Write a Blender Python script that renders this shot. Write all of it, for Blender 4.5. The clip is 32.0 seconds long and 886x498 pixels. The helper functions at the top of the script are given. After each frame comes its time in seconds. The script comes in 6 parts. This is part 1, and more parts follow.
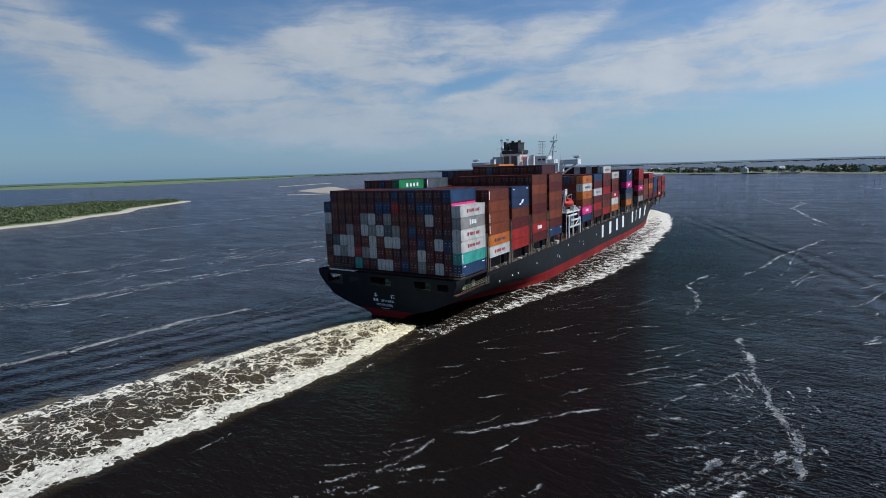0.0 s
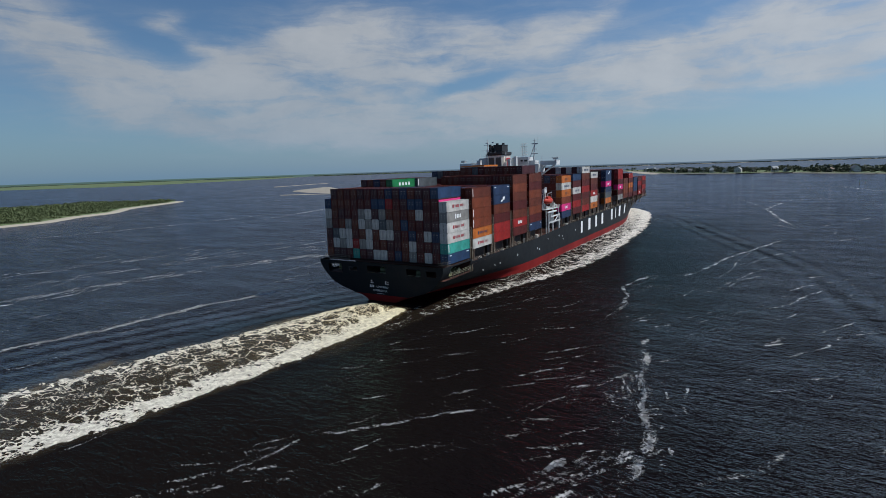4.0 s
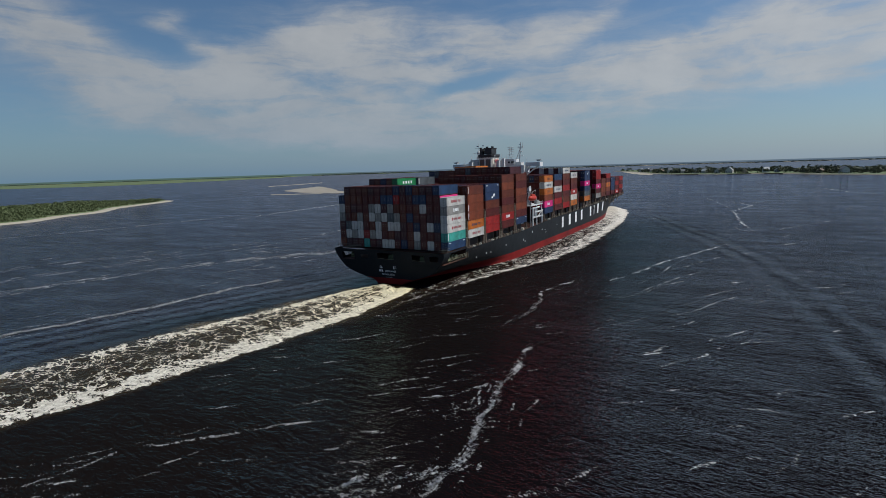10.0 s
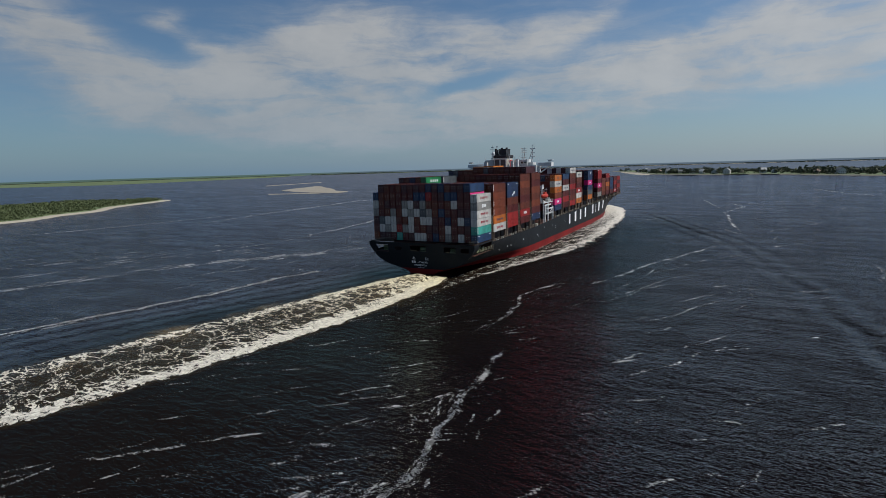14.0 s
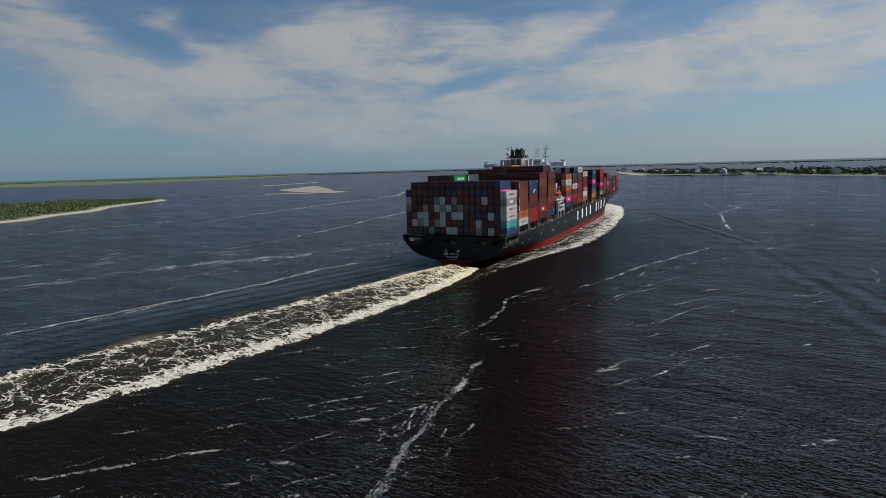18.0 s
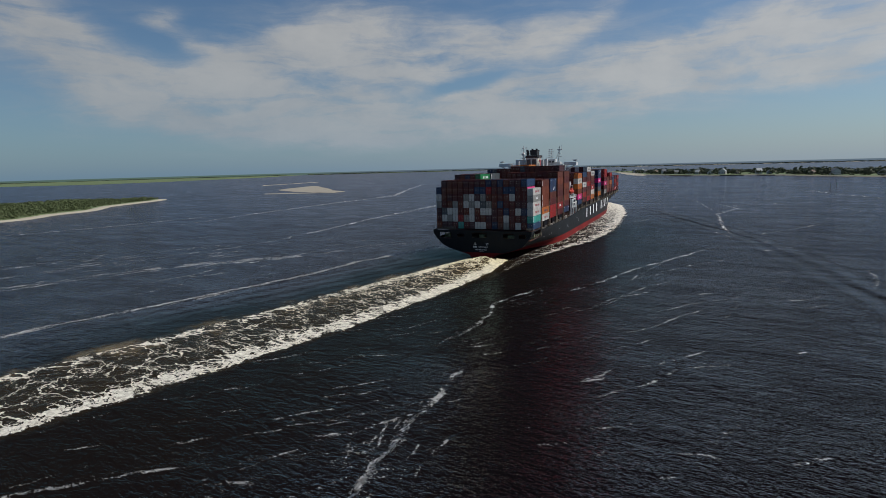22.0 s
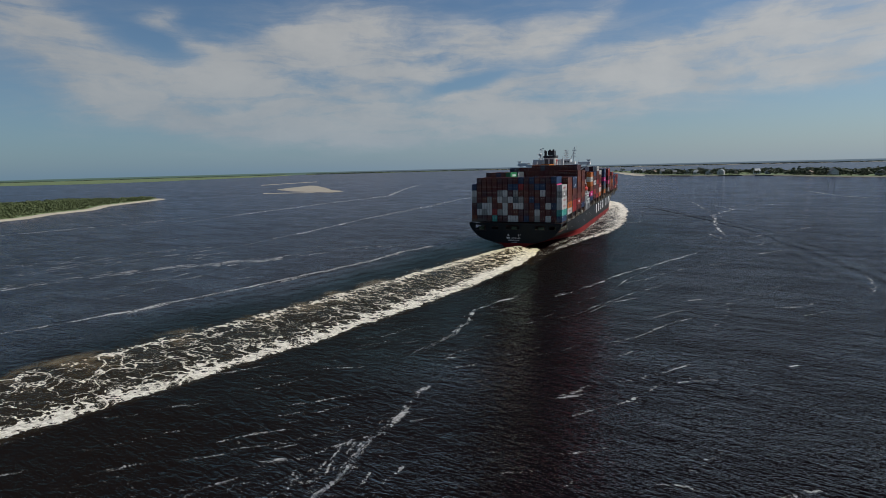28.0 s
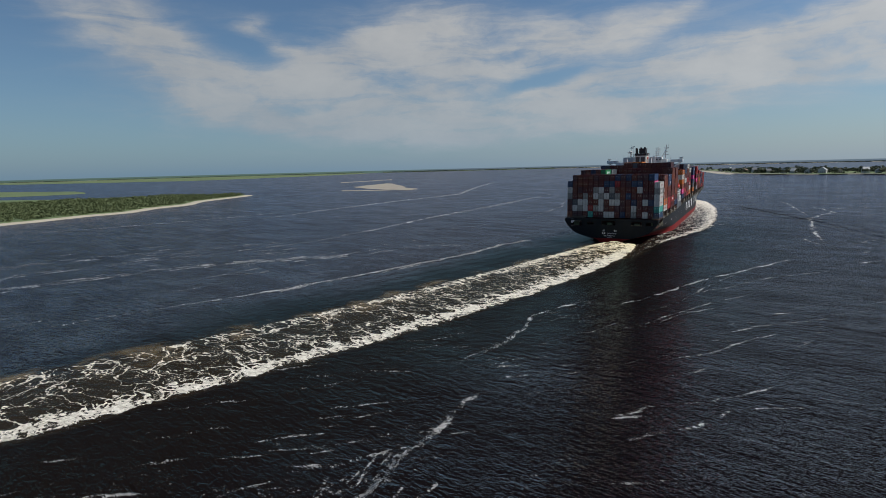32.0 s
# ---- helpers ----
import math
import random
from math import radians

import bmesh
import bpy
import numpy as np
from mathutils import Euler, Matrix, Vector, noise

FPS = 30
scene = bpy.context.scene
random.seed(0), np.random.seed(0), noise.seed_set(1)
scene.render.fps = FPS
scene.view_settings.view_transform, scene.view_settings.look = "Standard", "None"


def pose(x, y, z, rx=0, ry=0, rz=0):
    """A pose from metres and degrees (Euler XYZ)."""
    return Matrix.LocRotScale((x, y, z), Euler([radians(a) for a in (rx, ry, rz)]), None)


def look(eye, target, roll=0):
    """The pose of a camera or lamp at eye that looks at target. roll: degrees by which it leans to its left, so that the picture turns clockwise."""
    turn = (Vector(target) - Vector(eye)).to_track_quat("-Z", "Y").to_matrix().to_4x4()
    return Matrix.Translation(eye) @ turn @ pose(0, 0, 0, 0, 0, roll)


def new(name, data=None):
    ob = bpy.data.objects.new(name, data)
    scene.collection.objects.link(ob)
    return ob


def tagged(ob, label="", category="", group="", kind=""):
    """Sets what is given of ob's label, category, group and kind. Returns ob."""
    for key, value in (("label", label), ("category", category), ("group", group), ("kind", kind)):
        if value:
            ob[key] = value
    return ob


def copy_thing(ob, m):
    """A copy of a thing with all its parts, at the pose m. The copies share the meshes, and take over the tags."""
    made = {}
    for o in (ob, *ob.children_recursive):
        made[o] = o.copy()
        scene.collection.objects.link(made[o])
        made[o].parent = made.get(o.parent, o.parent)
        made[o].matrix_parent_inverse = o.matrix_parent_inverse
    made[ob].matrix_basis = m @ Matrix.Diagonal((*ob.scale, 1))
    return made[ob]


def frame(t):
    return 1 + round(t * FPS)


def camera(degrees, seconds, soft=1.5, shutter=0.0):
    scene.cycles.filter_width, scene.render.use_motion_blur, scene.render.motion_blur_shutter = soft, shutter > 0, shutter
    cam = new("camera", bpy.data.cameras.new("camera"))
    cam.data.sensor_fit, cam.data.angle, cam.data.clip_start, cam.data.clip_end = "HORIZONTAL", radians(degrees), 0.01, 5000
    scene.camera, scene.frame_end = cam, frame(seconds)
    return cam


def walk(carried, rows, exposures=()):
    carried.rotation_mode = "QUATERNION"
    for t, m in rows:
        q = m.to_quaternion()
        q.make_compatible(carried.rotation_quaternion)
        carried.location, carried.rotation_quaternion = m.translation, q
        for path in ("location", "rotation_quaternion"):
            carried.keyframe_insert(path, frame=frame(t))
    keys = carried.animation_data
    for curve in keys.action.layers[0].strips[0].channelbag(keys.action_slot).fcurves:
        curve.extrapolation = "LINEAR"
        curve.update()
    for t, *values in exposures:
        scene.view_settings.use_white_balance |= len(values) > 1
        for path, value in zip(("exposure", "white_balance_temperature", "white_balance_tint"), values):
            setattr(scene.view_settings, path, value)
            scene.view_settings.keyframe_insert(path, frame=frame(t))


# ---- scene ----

# ------------------------------------------------------------ camera and its way
LENS = 79.79
cam = camera(LENS, 32.0, soft=0.8)


def eye(x, y, z, yaw, pitch, roll):
    """Camera pose: yaw to the left of +Y, pitch up, roll to the left, in degrees."""
    return Matrix.Translation((x, y, z)) @ Euler((0, 0, radians(yaw))).to_matrix().to_4x4() @ \
        Euler((radians(90 + pitch), 0, 0)).to_matrix().to_4x4() @ Euler((0, 0, radians(roll))).to_matrix().to_4x4()


PATH = [
    (0, 81.5, -104.8, 36.82, 31.92, -8.70, -1.89),
    (2, 89.73, -103.31, 36.84, 31.95, -8.70, -1.91),
    (4, 97.87, -101.57, 36.87, 32.04, -8.70, -1.93),
    (6, 105.76, -99.06, 36.89, 32.12, -8.69, -1.95),
    (8, 112.37, -97.03, 37.07, 32.17, -8.72, -1.88),
    (10, 117.30, -95.9, 37.24, 32.09, -8.74, -1.80),
    (12, 119.57, -95.9, 37.42, 32.05, -8.76, -1.72),
    (14, 120.61, -95.9, 37.48, 31.98, -8.77, -1.67),
    (16, 120.84, -95.9, 37.44, 31.79, -8.77, -1.63),
    (18, 121.07, -95.9, 37.39, 31.67, -8.77, -1.60),
    (20, 121.3, -95.9, 37.35, 31.64, -8.76, -1.56),
    (22, 121.5, -95.98, 37.33, 31.64, -8.77, -1.53),
    (24, 121.7, -96.05, 37.32, 31.59, -8.77, -1.51),
    (26, 121.9, -96.12, 37.3, 31.54, -8.78, -1.48),
    (28, 122.1, -96.2, 37.29, 31.51, -8.79, -1.45),
    (29, 122.15, -96.2, 37.29, 31.51, -8.79, -1.45),
    (29.5, 122.18, -96.2, 37.29, 32.12, -8.79, -1.45),
    (30, 122.2, -96.2, 37.29, 33.27, -8.79, -1.45),
    (30.5, 122.22, -96.2, 37.29, 34.26, -8.79, -1.45),
    (31, 122.25, -96.2, 37.29, 35.77, -8.79, -1.45),
    (31.5, 122.28, -96.2, 37.29, 37.63, -8.79, -1.45),
    (32, 122.3, -96.2, 37.29, 39.41, -8.79, -1.45),
]
walk(cam, [(t, eye(*v)) for t, *v in PATH], exposures=[(0, 0.30, 6000, 10), (3, 0.14, 6120, 10), (6, 0.0, 6260, 10), (13, -0.02, 6500, 10), (28, 0.0, 6700, 10), (30, 0.02, 6680, 10), (32, 0.12, 6650, 10)])

# the ship's stern on the water, and her heading to the left of +Y
SHIP_PATH = [(0, 0.05, -0.03, 0.0), (4, 4.83, 15.35, 0.82), (8, 9.26, 32.35, 1.9), (12, 13.29, 50.58, 3.14),
             (16, 16.82, 69.71, 4.48), (20, 19.8, 89.37, 5.85), (24, 22.13, 109.19, 7.16), (28, 23.75, 128.82, 8.35),
             (32, 25.19, 148.36, 9.49)]
DRIFT = (-0.12, -1.45)      # the tide, metres a second


def ship_rows():
    return [(t, pose(x, y, 0, 0, 0, h)) for t, x, y, h in SHIP_PATH]


def drift_rows(z=0.0):
    return [(t, pose(DRIFT[0] * t, DRIFT[1] * t, z)) for t in (0.0, 32.0)]


# ------------------------------------------------------------ light
SUN_AZ, SUN_EL = 62.0, 50.0      # to the right of +Y, above the horizon
sun = new("sun", bpy.data.lights.new("sun", "SUN"))
sun.data.energy, sun.data.angle, sun.data.color = 3.9, radians(0.6), (1.0, 0.95, 0.87)
_s = Vector((math.sin(radians(SUN_AZ)) * math.cos(radians(SUN_EL)), math.cos(radians(SUN_AZ)) * math.cos(radians(SUN_EL)), math.sin(radians(SUN_EL))))
sun.matrix_world = look(_s * 300, (0, 0, 0))


class Nodes:
    """A short way to write node trees."""
    def __init__(self, tree):
        self.tree, self.n, self.l = tree, tree.nodes, tree.links
        self.n.clear()

    def put(self, socket, value):
        if isinstance(value, bpy.types.NodeSocket):
            self.l.new(value, socket)
        elif isinstance(value, (tuple, list)) and socket.type == "RGBA" and len(value) == 3:
            socket.default_value = (*value, 1)
        else:
            socket.default_value = value

    def add(self, kind, inputs=(), **props):
        node = self.n.new(kind)
        for k, v in props.items():
            setattr(node, k, v)
        for k, v in (inputs.items() if isinstance(inputs, dict) else enumerate(inputs)):
            if v is not None:
                self.put(node.inputs[k], v)
        return node

    def math(self, op, a, b=None, c=None, clamp=False):
        return self.add("ShaderNodeMath", (a, b, c), operation=op, use_clamp=clamp).outputs[0]

    def vec(self, op, a, b=None, c=None):
        node = self.add("ShaderNodeVectorMath", (a, b, c), operation=op)
        return node.outputs["Value"] if op in ("DOT_PRODUCT", "LENGTH", "DISTANCE") else node.outputs[0]

    def noise(self, vector, scale, detail=4.0, rough=0.55, distort=0.0, color=False):
        node = self.add("ShaderNodeTexNoise", {"Vector": vector, "Scale": scale, "Detail": detail, "Roughness": rough, "Distortion": distort})
        return node.outputs["Color" if color else "Fac"]

    def mix(self, fac, a, b, blend="MIX"):
        node = self.add("ShaderNodeMix", {0: fac}, data_type="RGBA", blend_type=blend)
        self.put(node.inputs[6], a)
        self.put(node.inputs[7], b)
        return node.outputs[2]

    def ramp(self, fac, stops, interp="LINEAR"):
        node = self.add("ShaderNodeValToRGB", (fac,))
        r = node.color_ramp
        r.interpolation = interp
        while len(r.elements) < len(stops):
            r.elements.new(0.5)
        for e, (p, c) in zip(r.elements, stops):
            e.position = p
            e.color = (*c, 1) if isinstance(c, (tuple, list)) else (c, c, c, 1)
        return node.outputs[0]

    def step(self, x, lo, hi):
        node = self.add("ShaderNodeMapRange", {"Value": x, "From Min": lo, "From Max": hi}, interpolation_type="SMOOTHSTEP")
        return node.outputs[0]

    def mapping(self, vector, loc=(0, 0, 0), rot=(0, 0, 0), scale=(1, 1, 1), kind="POINT"):
        return self.add("ShaderNodeMapping", {"Vector": vector, "Location": loc, "Rotation": rot, "Scale": scale}, vector_type=kind).outputs[0]

    def xyz(self, x=0.0, y=0.0, z=0.0):
        return self.add("ShaderNodeCombineXYZ", (x, y, z)).outputs[0]

    def sep(self, v):
        return self.add("ShaderNodeSeparateXYZ", (v,)).outputs


def sky():
    world = bpy.data.worlds.new("world")
    scene.world = world
    world.use_nodes = True
    k = Nodes(world.node_tree)
    d = k.add("ShaderNodeTexCoord").outputs["Generated"]
    air = k.add("ShaderNodeTexSky", sky_type="NISHITA", sun_disc=False, sun_elevation=radians(SUN_EL), sun_rotation=radians(SUN_AZ),
                altitude=0, air_density=1.0, dust_density=0.5, ozone_density=4.0).outputs[0]
    air = k.mix(1.0, air, (0.88, 1.0, 1.06), "MULTIPLY")
    # direction as turn (right of the view's middle) and slope
    yaw = radians(31.92)
    right = k.vec("DOT_PRODUCT", d, (math.cos(yaw), math.sin(yaw), 0))
    ahead = k.vec("DOT_PRODUCT", d, (-math.sin(yaw), math.cos(yaw), 0))
    turn = k.math("ARCTAN2", right, ahead)
    x, y, z = k.sep(d)
    flat = k.math("SQRT", k.math("ADD", k.math("MULTIPLY", x, x), k.math("MULTIPLY", y, y)))
    slope = k.math("DIVIDE", z, k.math("MAXIMUM", flat, 0.02))
    p = k.xyz(turn, slope, 0)
    # cirrus: long wisps that run up to the right, combed and frayed by the wind
    warp = k.noise(k.mapping(p, scale=(4, 8, 1)), 1.0, 5, 0.62, color=True)
    warp2 = k.noise(k.mapping(p, loc=(3, 1, 0), scale=(14, 26, 1)), 1.0, 5, 0.62, color=True)
    q = k.vec("ADD", p, k.vec("MULTIPLY", k.vec("SUBTRACT", warp, (0.5, 0.5, 0.5)), (0.085, 0.034, 0)))
    q = k.vec("ADD", q, k.vec("MULTIPLY", k.vec("SUBTRACT", warp2, (0.5, 0.5, 0.5)), (0.035, 0.012, 0)))
    # banks and gaps: centre (turn, slope), half sizes, tilt in degrees, weight
    banks = [(-0.625, 0.221, 0.107, 0.042, -25, 0.90), (-0.540, 0.168, 0.067, 0.027, -35, 0.90), (-0.499, 0.114, 0.098, 0.020, -12, 0.80),
             (-0.454, 0.247, 0.021, 0.013, 5, 0.50), (-0.408, 0.207, 0.059, 0.015, -25, 0.50), (-0.257, 0.171, 0.170, 0.056, 10, 0.75),
             (-0.077, 0.210, 0.162, 0.043, 10, 0.65), (-0.143, 0.097, 0.268, 0.035, -2, 0.55), (0.127, 0.213, 0.106, 0.021, 11, 0.60)]
    banks += [(0.085, 0.106, 0.159, 0.022, 12, 1.00), (0.284, 0.135, 0.157, 0.031, 13, 1.10), (0.476, 0.168, 0.142, 0.038, 11, 1.30),
              (0.622, 0.176, 0.106, 0.041, 8, 1.30), (0.626, 0.120, 0.087, 0.015, 2, 0.40), (0.273, 0.244, 0.086, 0.012, 30, 0.35),
              (-0.154, 0.267, 0.090, 0.028, 10, 0.40), (0.074, 0.071, 0.201, 0.020, 1, 0.50), (-0.331, 0.069, 0.196, 0.019, -5, 0.35)]
    banks += [(0.039, 0.143, 0.076, 0.011, 14, -0.80), (-0.115, 0.143, 0.031, 0.008, 7, -0.50), (-0.327, 0.113, 0.056, 0.007, -3, -0.40),
              (-0.450, 0.209, 0.048, 0.015, -19, -0.50), (0.027, 0.270, 0.110, 0.017, 2, -0.30)]
    banks += [(-0.02, 0.135, 0.30, 0.060, 5, 0.34), (-0.05, 0.205, 0.42, 0.085, 6, 0.20)]
    total = None
    for cx, cy, sx, sy, tilt, weight in banks:
        m = k.mapping(q, (cx, cy, 0), (0, 0, radians(tilt)), (sx, sy, 1), "TEXTURE")
        g = k.math("MULTIPLY", k.math("EXPONENT", k.math("MULTIPLY", k.vec("DOT_PRODUCT", m, m), -0.62)), weight * 1.12)
        total = g if total is None else k.math("ADD", total, g)
    streak = k.step(k.noise(k.mapping(q, rot=(0, 0, radians(-13)), scale=(6, 34, 1)), 1.0, 8, 0.6, 0.5), 0.22, 0.80)
    soft = k.step(k.noise(k.mapping(q, scale=(6, 11, 1)), 1.0, 8, 0.6), 0.22, 0.78)
    # the rest of the sky has the same thin cirrus, at random
    away = k.step(k.math("ABSOLUTE", turn), 0.85, 1.3)
    high = k.step(slope, 0.5, 0.75)
    rest = k.math("MULTIPLY", k.math("MULTIPLY", k.math("MAXIMUM", away, high), 0.2), k.noise(k.mapping(p, scale=(1.5, 2.5, 1)), 1.0, 3))
    cover = k.math("ADD", k.math("MAXIMUM", k.math("MINIMUM", total, 1.1), 0.0), rest)
    cover = k.math("MULTIPLY", cover, k.math("ADD", k.math("ADD", k.math("MULTIPLY", streak, 0.72), k.math("MULTIPLY", soft, 0.78)), 0.18))
    cover = k.step(k.math("ADD", cover, k.math("MULTIPLY", k.math("SUBTRACT", streak, 0.5), 0.22)), 0.0, 1.2)
    cloud = k.mix(soft, (5.3, 5.5, 5.7), (7.1, 7.1, 6.95))
    body = k.mix(k.math("MULTIPLY", cover, 0.86), air, cloud)
    # haze low down
    haze = k.math("EXPONENT", k.math("MULTIPLY", k.math("MAXIMUM", slope, 0.0), -10.0))
    body = k.mix(k.math("MULTIPLY", haze, 0.7), body, k.mix(k.step(turn, -0.6, 0.55), (2.1, 4.1, 6.4), (3.5, 4.75, 6.2)))
    below = k.step(slope, -0.0030, -0.0042)
    # past the water: hazy marsh on one hand, sea on the other
    body = k.mix(below, body, k.mix(k.step(turn, -0.30, -0.05), (1.45, 2.35, 2.05), (1.5, 2.1, 2.75)))
    # the air glows more towards the sun
    sunward = k.vec("DOT_PRODUCT", d, (math.sin(radians(SUN_AZ)) * math.cos(radians(SUN_EL)), math.cos(radians(SUN_AZ)) * math.cos(radians(SUN_EL)), math.sin(radians(SUN_EL))))
    body = k.vec("SCALE", body)
    k.put(body.node.inputs["Scale"], k.math("ADD", k.math("MULTIPLY", sunward, 0.32), 0.95))
    bg = k.add("ShaderNodeBackground", {"Color": body, "Strength": 0.068})
    k.l.new(bg.outputs[0], k.add("ShaderNodeOutputWorld").inputs[0])


sky()

# ------------------------------------------------------------ materials
MATS = {}


def material(name, build):
    if name not in MATS:
        m = bpy.data.materials.new(name)
        m.use_nodes = True
        k = Nodes(m.node_tree)
        out = k.add("ShaderNodeOutputMaterial")
        k.l.new(build(k), out.inputs[0])
        MATS[name] = m
    return MATS[name]


def bsdf(k, color, rough=0.5, metal=0.0, height=None, strength=0.3, distance=0.1, **more):
    inputs = {"Base Color": color, "Roughness": rough, "Metallic": metal}
    if height is not None:
        inputs["Normal"] = k.add("ShaderNodeBump", {"Height": height, "Strength": strength, "Distance": distance}).outputs[0]
    inputs.update(more)
    return k.add("ShaderNodeBsdfPrincipled", inputs).outputs[0]


def paint(name, color, rough=0.45, wear=0.25, rust=0.0, scale=0.6):
    """Weathered paint: broad fading, fine dirt, runs, and rust where asked."""
    def build(k):
        o = k.add("ShaderNodeTexCoord").outputs["Object"]
        fade = k.noise(o, scale, 4, 0.6)
        fine = k.noise(o, scale * 9, 5, 0.65)
        runs = k.noise(k.mapping(o, scale=(2.2, 2.2, 0.12)), 1.0, 5, 0.6)
        tone = k.add("ShaderNodeObjectInfo").outputs["Random"]
        dark = tuple(c * (1 - wear) for c in color)
        light = tuple(min(1, c * (1 + 0.45 * wear) + 0.004 * wear) for c in color)
        c = k.mix(k.step(fade, 0.3, 0.7), dark, light)
        c = k.mix(k.math("MULTIPLY", k.step(runs, 0.52, 0.75), 0.35 * wear * 2), c, tuple(x * 0.45 for x in color))
        c = k.mix(k.math("MULTIPLY", tone, 0.35), c, tuple(x * 0.72 for x in color))
        if rust:
            spot = k.math("MULTIPLY", k.step(k.math("ADD", k.math("MULTIPLY", fine, 0.5), k.math("MULTIPLY", runs, 0.5)), 0.56, 0.66), rust)
            c = k.mix(spot, c, (0.16, 0.06, 0.03))
        r = k.math("ADD", k.math("MULTIPLY", fine, 0.25), rough - 0.12)
        return bsdf(k, c, r, 0.0, fine, 0.08, 0.02, **{"Specular IOR Level": 0.22})
    return material(name, build)


def plain(name, color, rough=0.5, metal=0.0):
    def build(k):
        o = k.add("ShaderNodeTexCoord").outputs["Object"]
        n = k.noise(o, 2.0, 4)
        return bsdf(k, k.mix(n, tuple(c * 0.8 for c in color), tuple(min(1, c * 1.15) for c in color)), rough, metal)
    return material(name, build)


# ------------------------------------------------------------ mesh helpers
def mesh_of(name, verts, faces, mats, idx=None, smooth=False):
    me = bpy.data.meshes.new(name)
    me.from_pydata(verts, [], faces)
    for m in (mats if isinstance(mats, (list, tuple)) else [mats]):
        me.materials.append(m)
    if idx is not None:
        me.polygons.foreach_set("material_index", idx)
    if smooth:
        me.polygons.foreach_set("use_smooth", [True] * len(me.polygons))
    me.update()
    return me


def join(name, me, parent=None, label="", loc=None):
    """Links mesh data as one object, under a thing or part where one is given."""
    ob = new(name, me)
    if parent is not None:
        ob.parent = parent
    if loc is not None:
        ob.location = loc
    return tagged(ob, label)


def part(name, bm, mat, parent, label="", smooth=False):
    """Links a bmesh as one mesh object under a thing or a part."""
    me = bpy.data.meshes.new(name)
    bmesh.ops.recalc_face_normals(bm, faces=bm.faces)
    bm.to_mesh(me)
    bm.free()
    for m in (mat if isinstance(mat, (list, tuple)) else [mat]):
        me.materials.append(m)
    if smooth:
        me.polygons.foreach_set("use_smooth", [True] * len(me.polygons))
    return join(name, me, parent, label)


def box(bm, x0, x1, y0, y1, z0, z1, mi=0):
    v = [bm.verts.new((x, y, z)) for z in (z0, z1) for x, y in ((x0, y0), (x1, y0), (x1, y1), (x0, y1))]
    for f in ((3, 2, 1, 0), (4, 5, 6, 7), (0, 1, 5, 4), (1, 2, 6, 5), (2, 3, 7, 6), (3, 0, 4, 7)):
        bm.faces.new([v[i] for i in f]).material_index = mi
    return v


def rod(bm, a, b, r=0.08, n=6, r2=None, mi=0):
    a, b = Vector(a), Vector(b)
    q = (b - a).to_track_quat("Z", "Y")
    r2 = r if r2 is None else r2
    ring = [[bm.verts.new(p + q @ Vector((rr * math.cos(2 * math.pi * i / n), rr * math.sin(2 * math.pi * i / n), 0))) for i in range(n)] for p, rr in ((a, r), (b, r2))]
    for i in range(n):
        bm.faces.new((ring[0][i], ring[0][(i + 1) % n], ring[1][(i + 1) % n], ring[1][i])).material_index = mi
    bm.faces.new(ring[0][::-1]).material_index = mi
    bm.faces.new(ring[1]).material_index = mi


def loft(bm, rows, closed=False, mi=0):
    """Skins equally long rows of points."""
    vs = [[bm.verts.new(p) for p in r] for r in rows]
    n = len(rows[0])
    for a, b in zip(vs, vs[1:]):
        for i in range(n if closed else n - 1):
            j = (i + 1) % n
            bm.faces.new((a[i], a[j], b[j], b[i])).material_index = mi
    return vs


def lerp(table, x):
    """Smooth reading of a table of (x, value)."""
    if x <= table[0][0]:
        return table[0][1]
    for (x0, v0), (x1, v1) in zip(table, table[1:]):
        if x <= x1:
            u = (x - x0) / (x1 - x0)
            return v0 + (v1 - v0) * u
    return table[-1][1]


# ------------------------------------------------------------ water
SHIP = new("container_ship")
tagged(SHIP, "large black-hulled container ship with a red waterline band, fully laden", "container ship")
FOAM = bpy.data.objects.new("foam_streaks", bpy.data.meshes.new("foam_streaks"))
scene.collection.objects.link(FOAM)
RIDING = []      # things that ride with the ship, and their poses in her space


def rides(ob, m=None):
    RIDING.append((ob, m or Matrix.Identity(4)))
    return ob


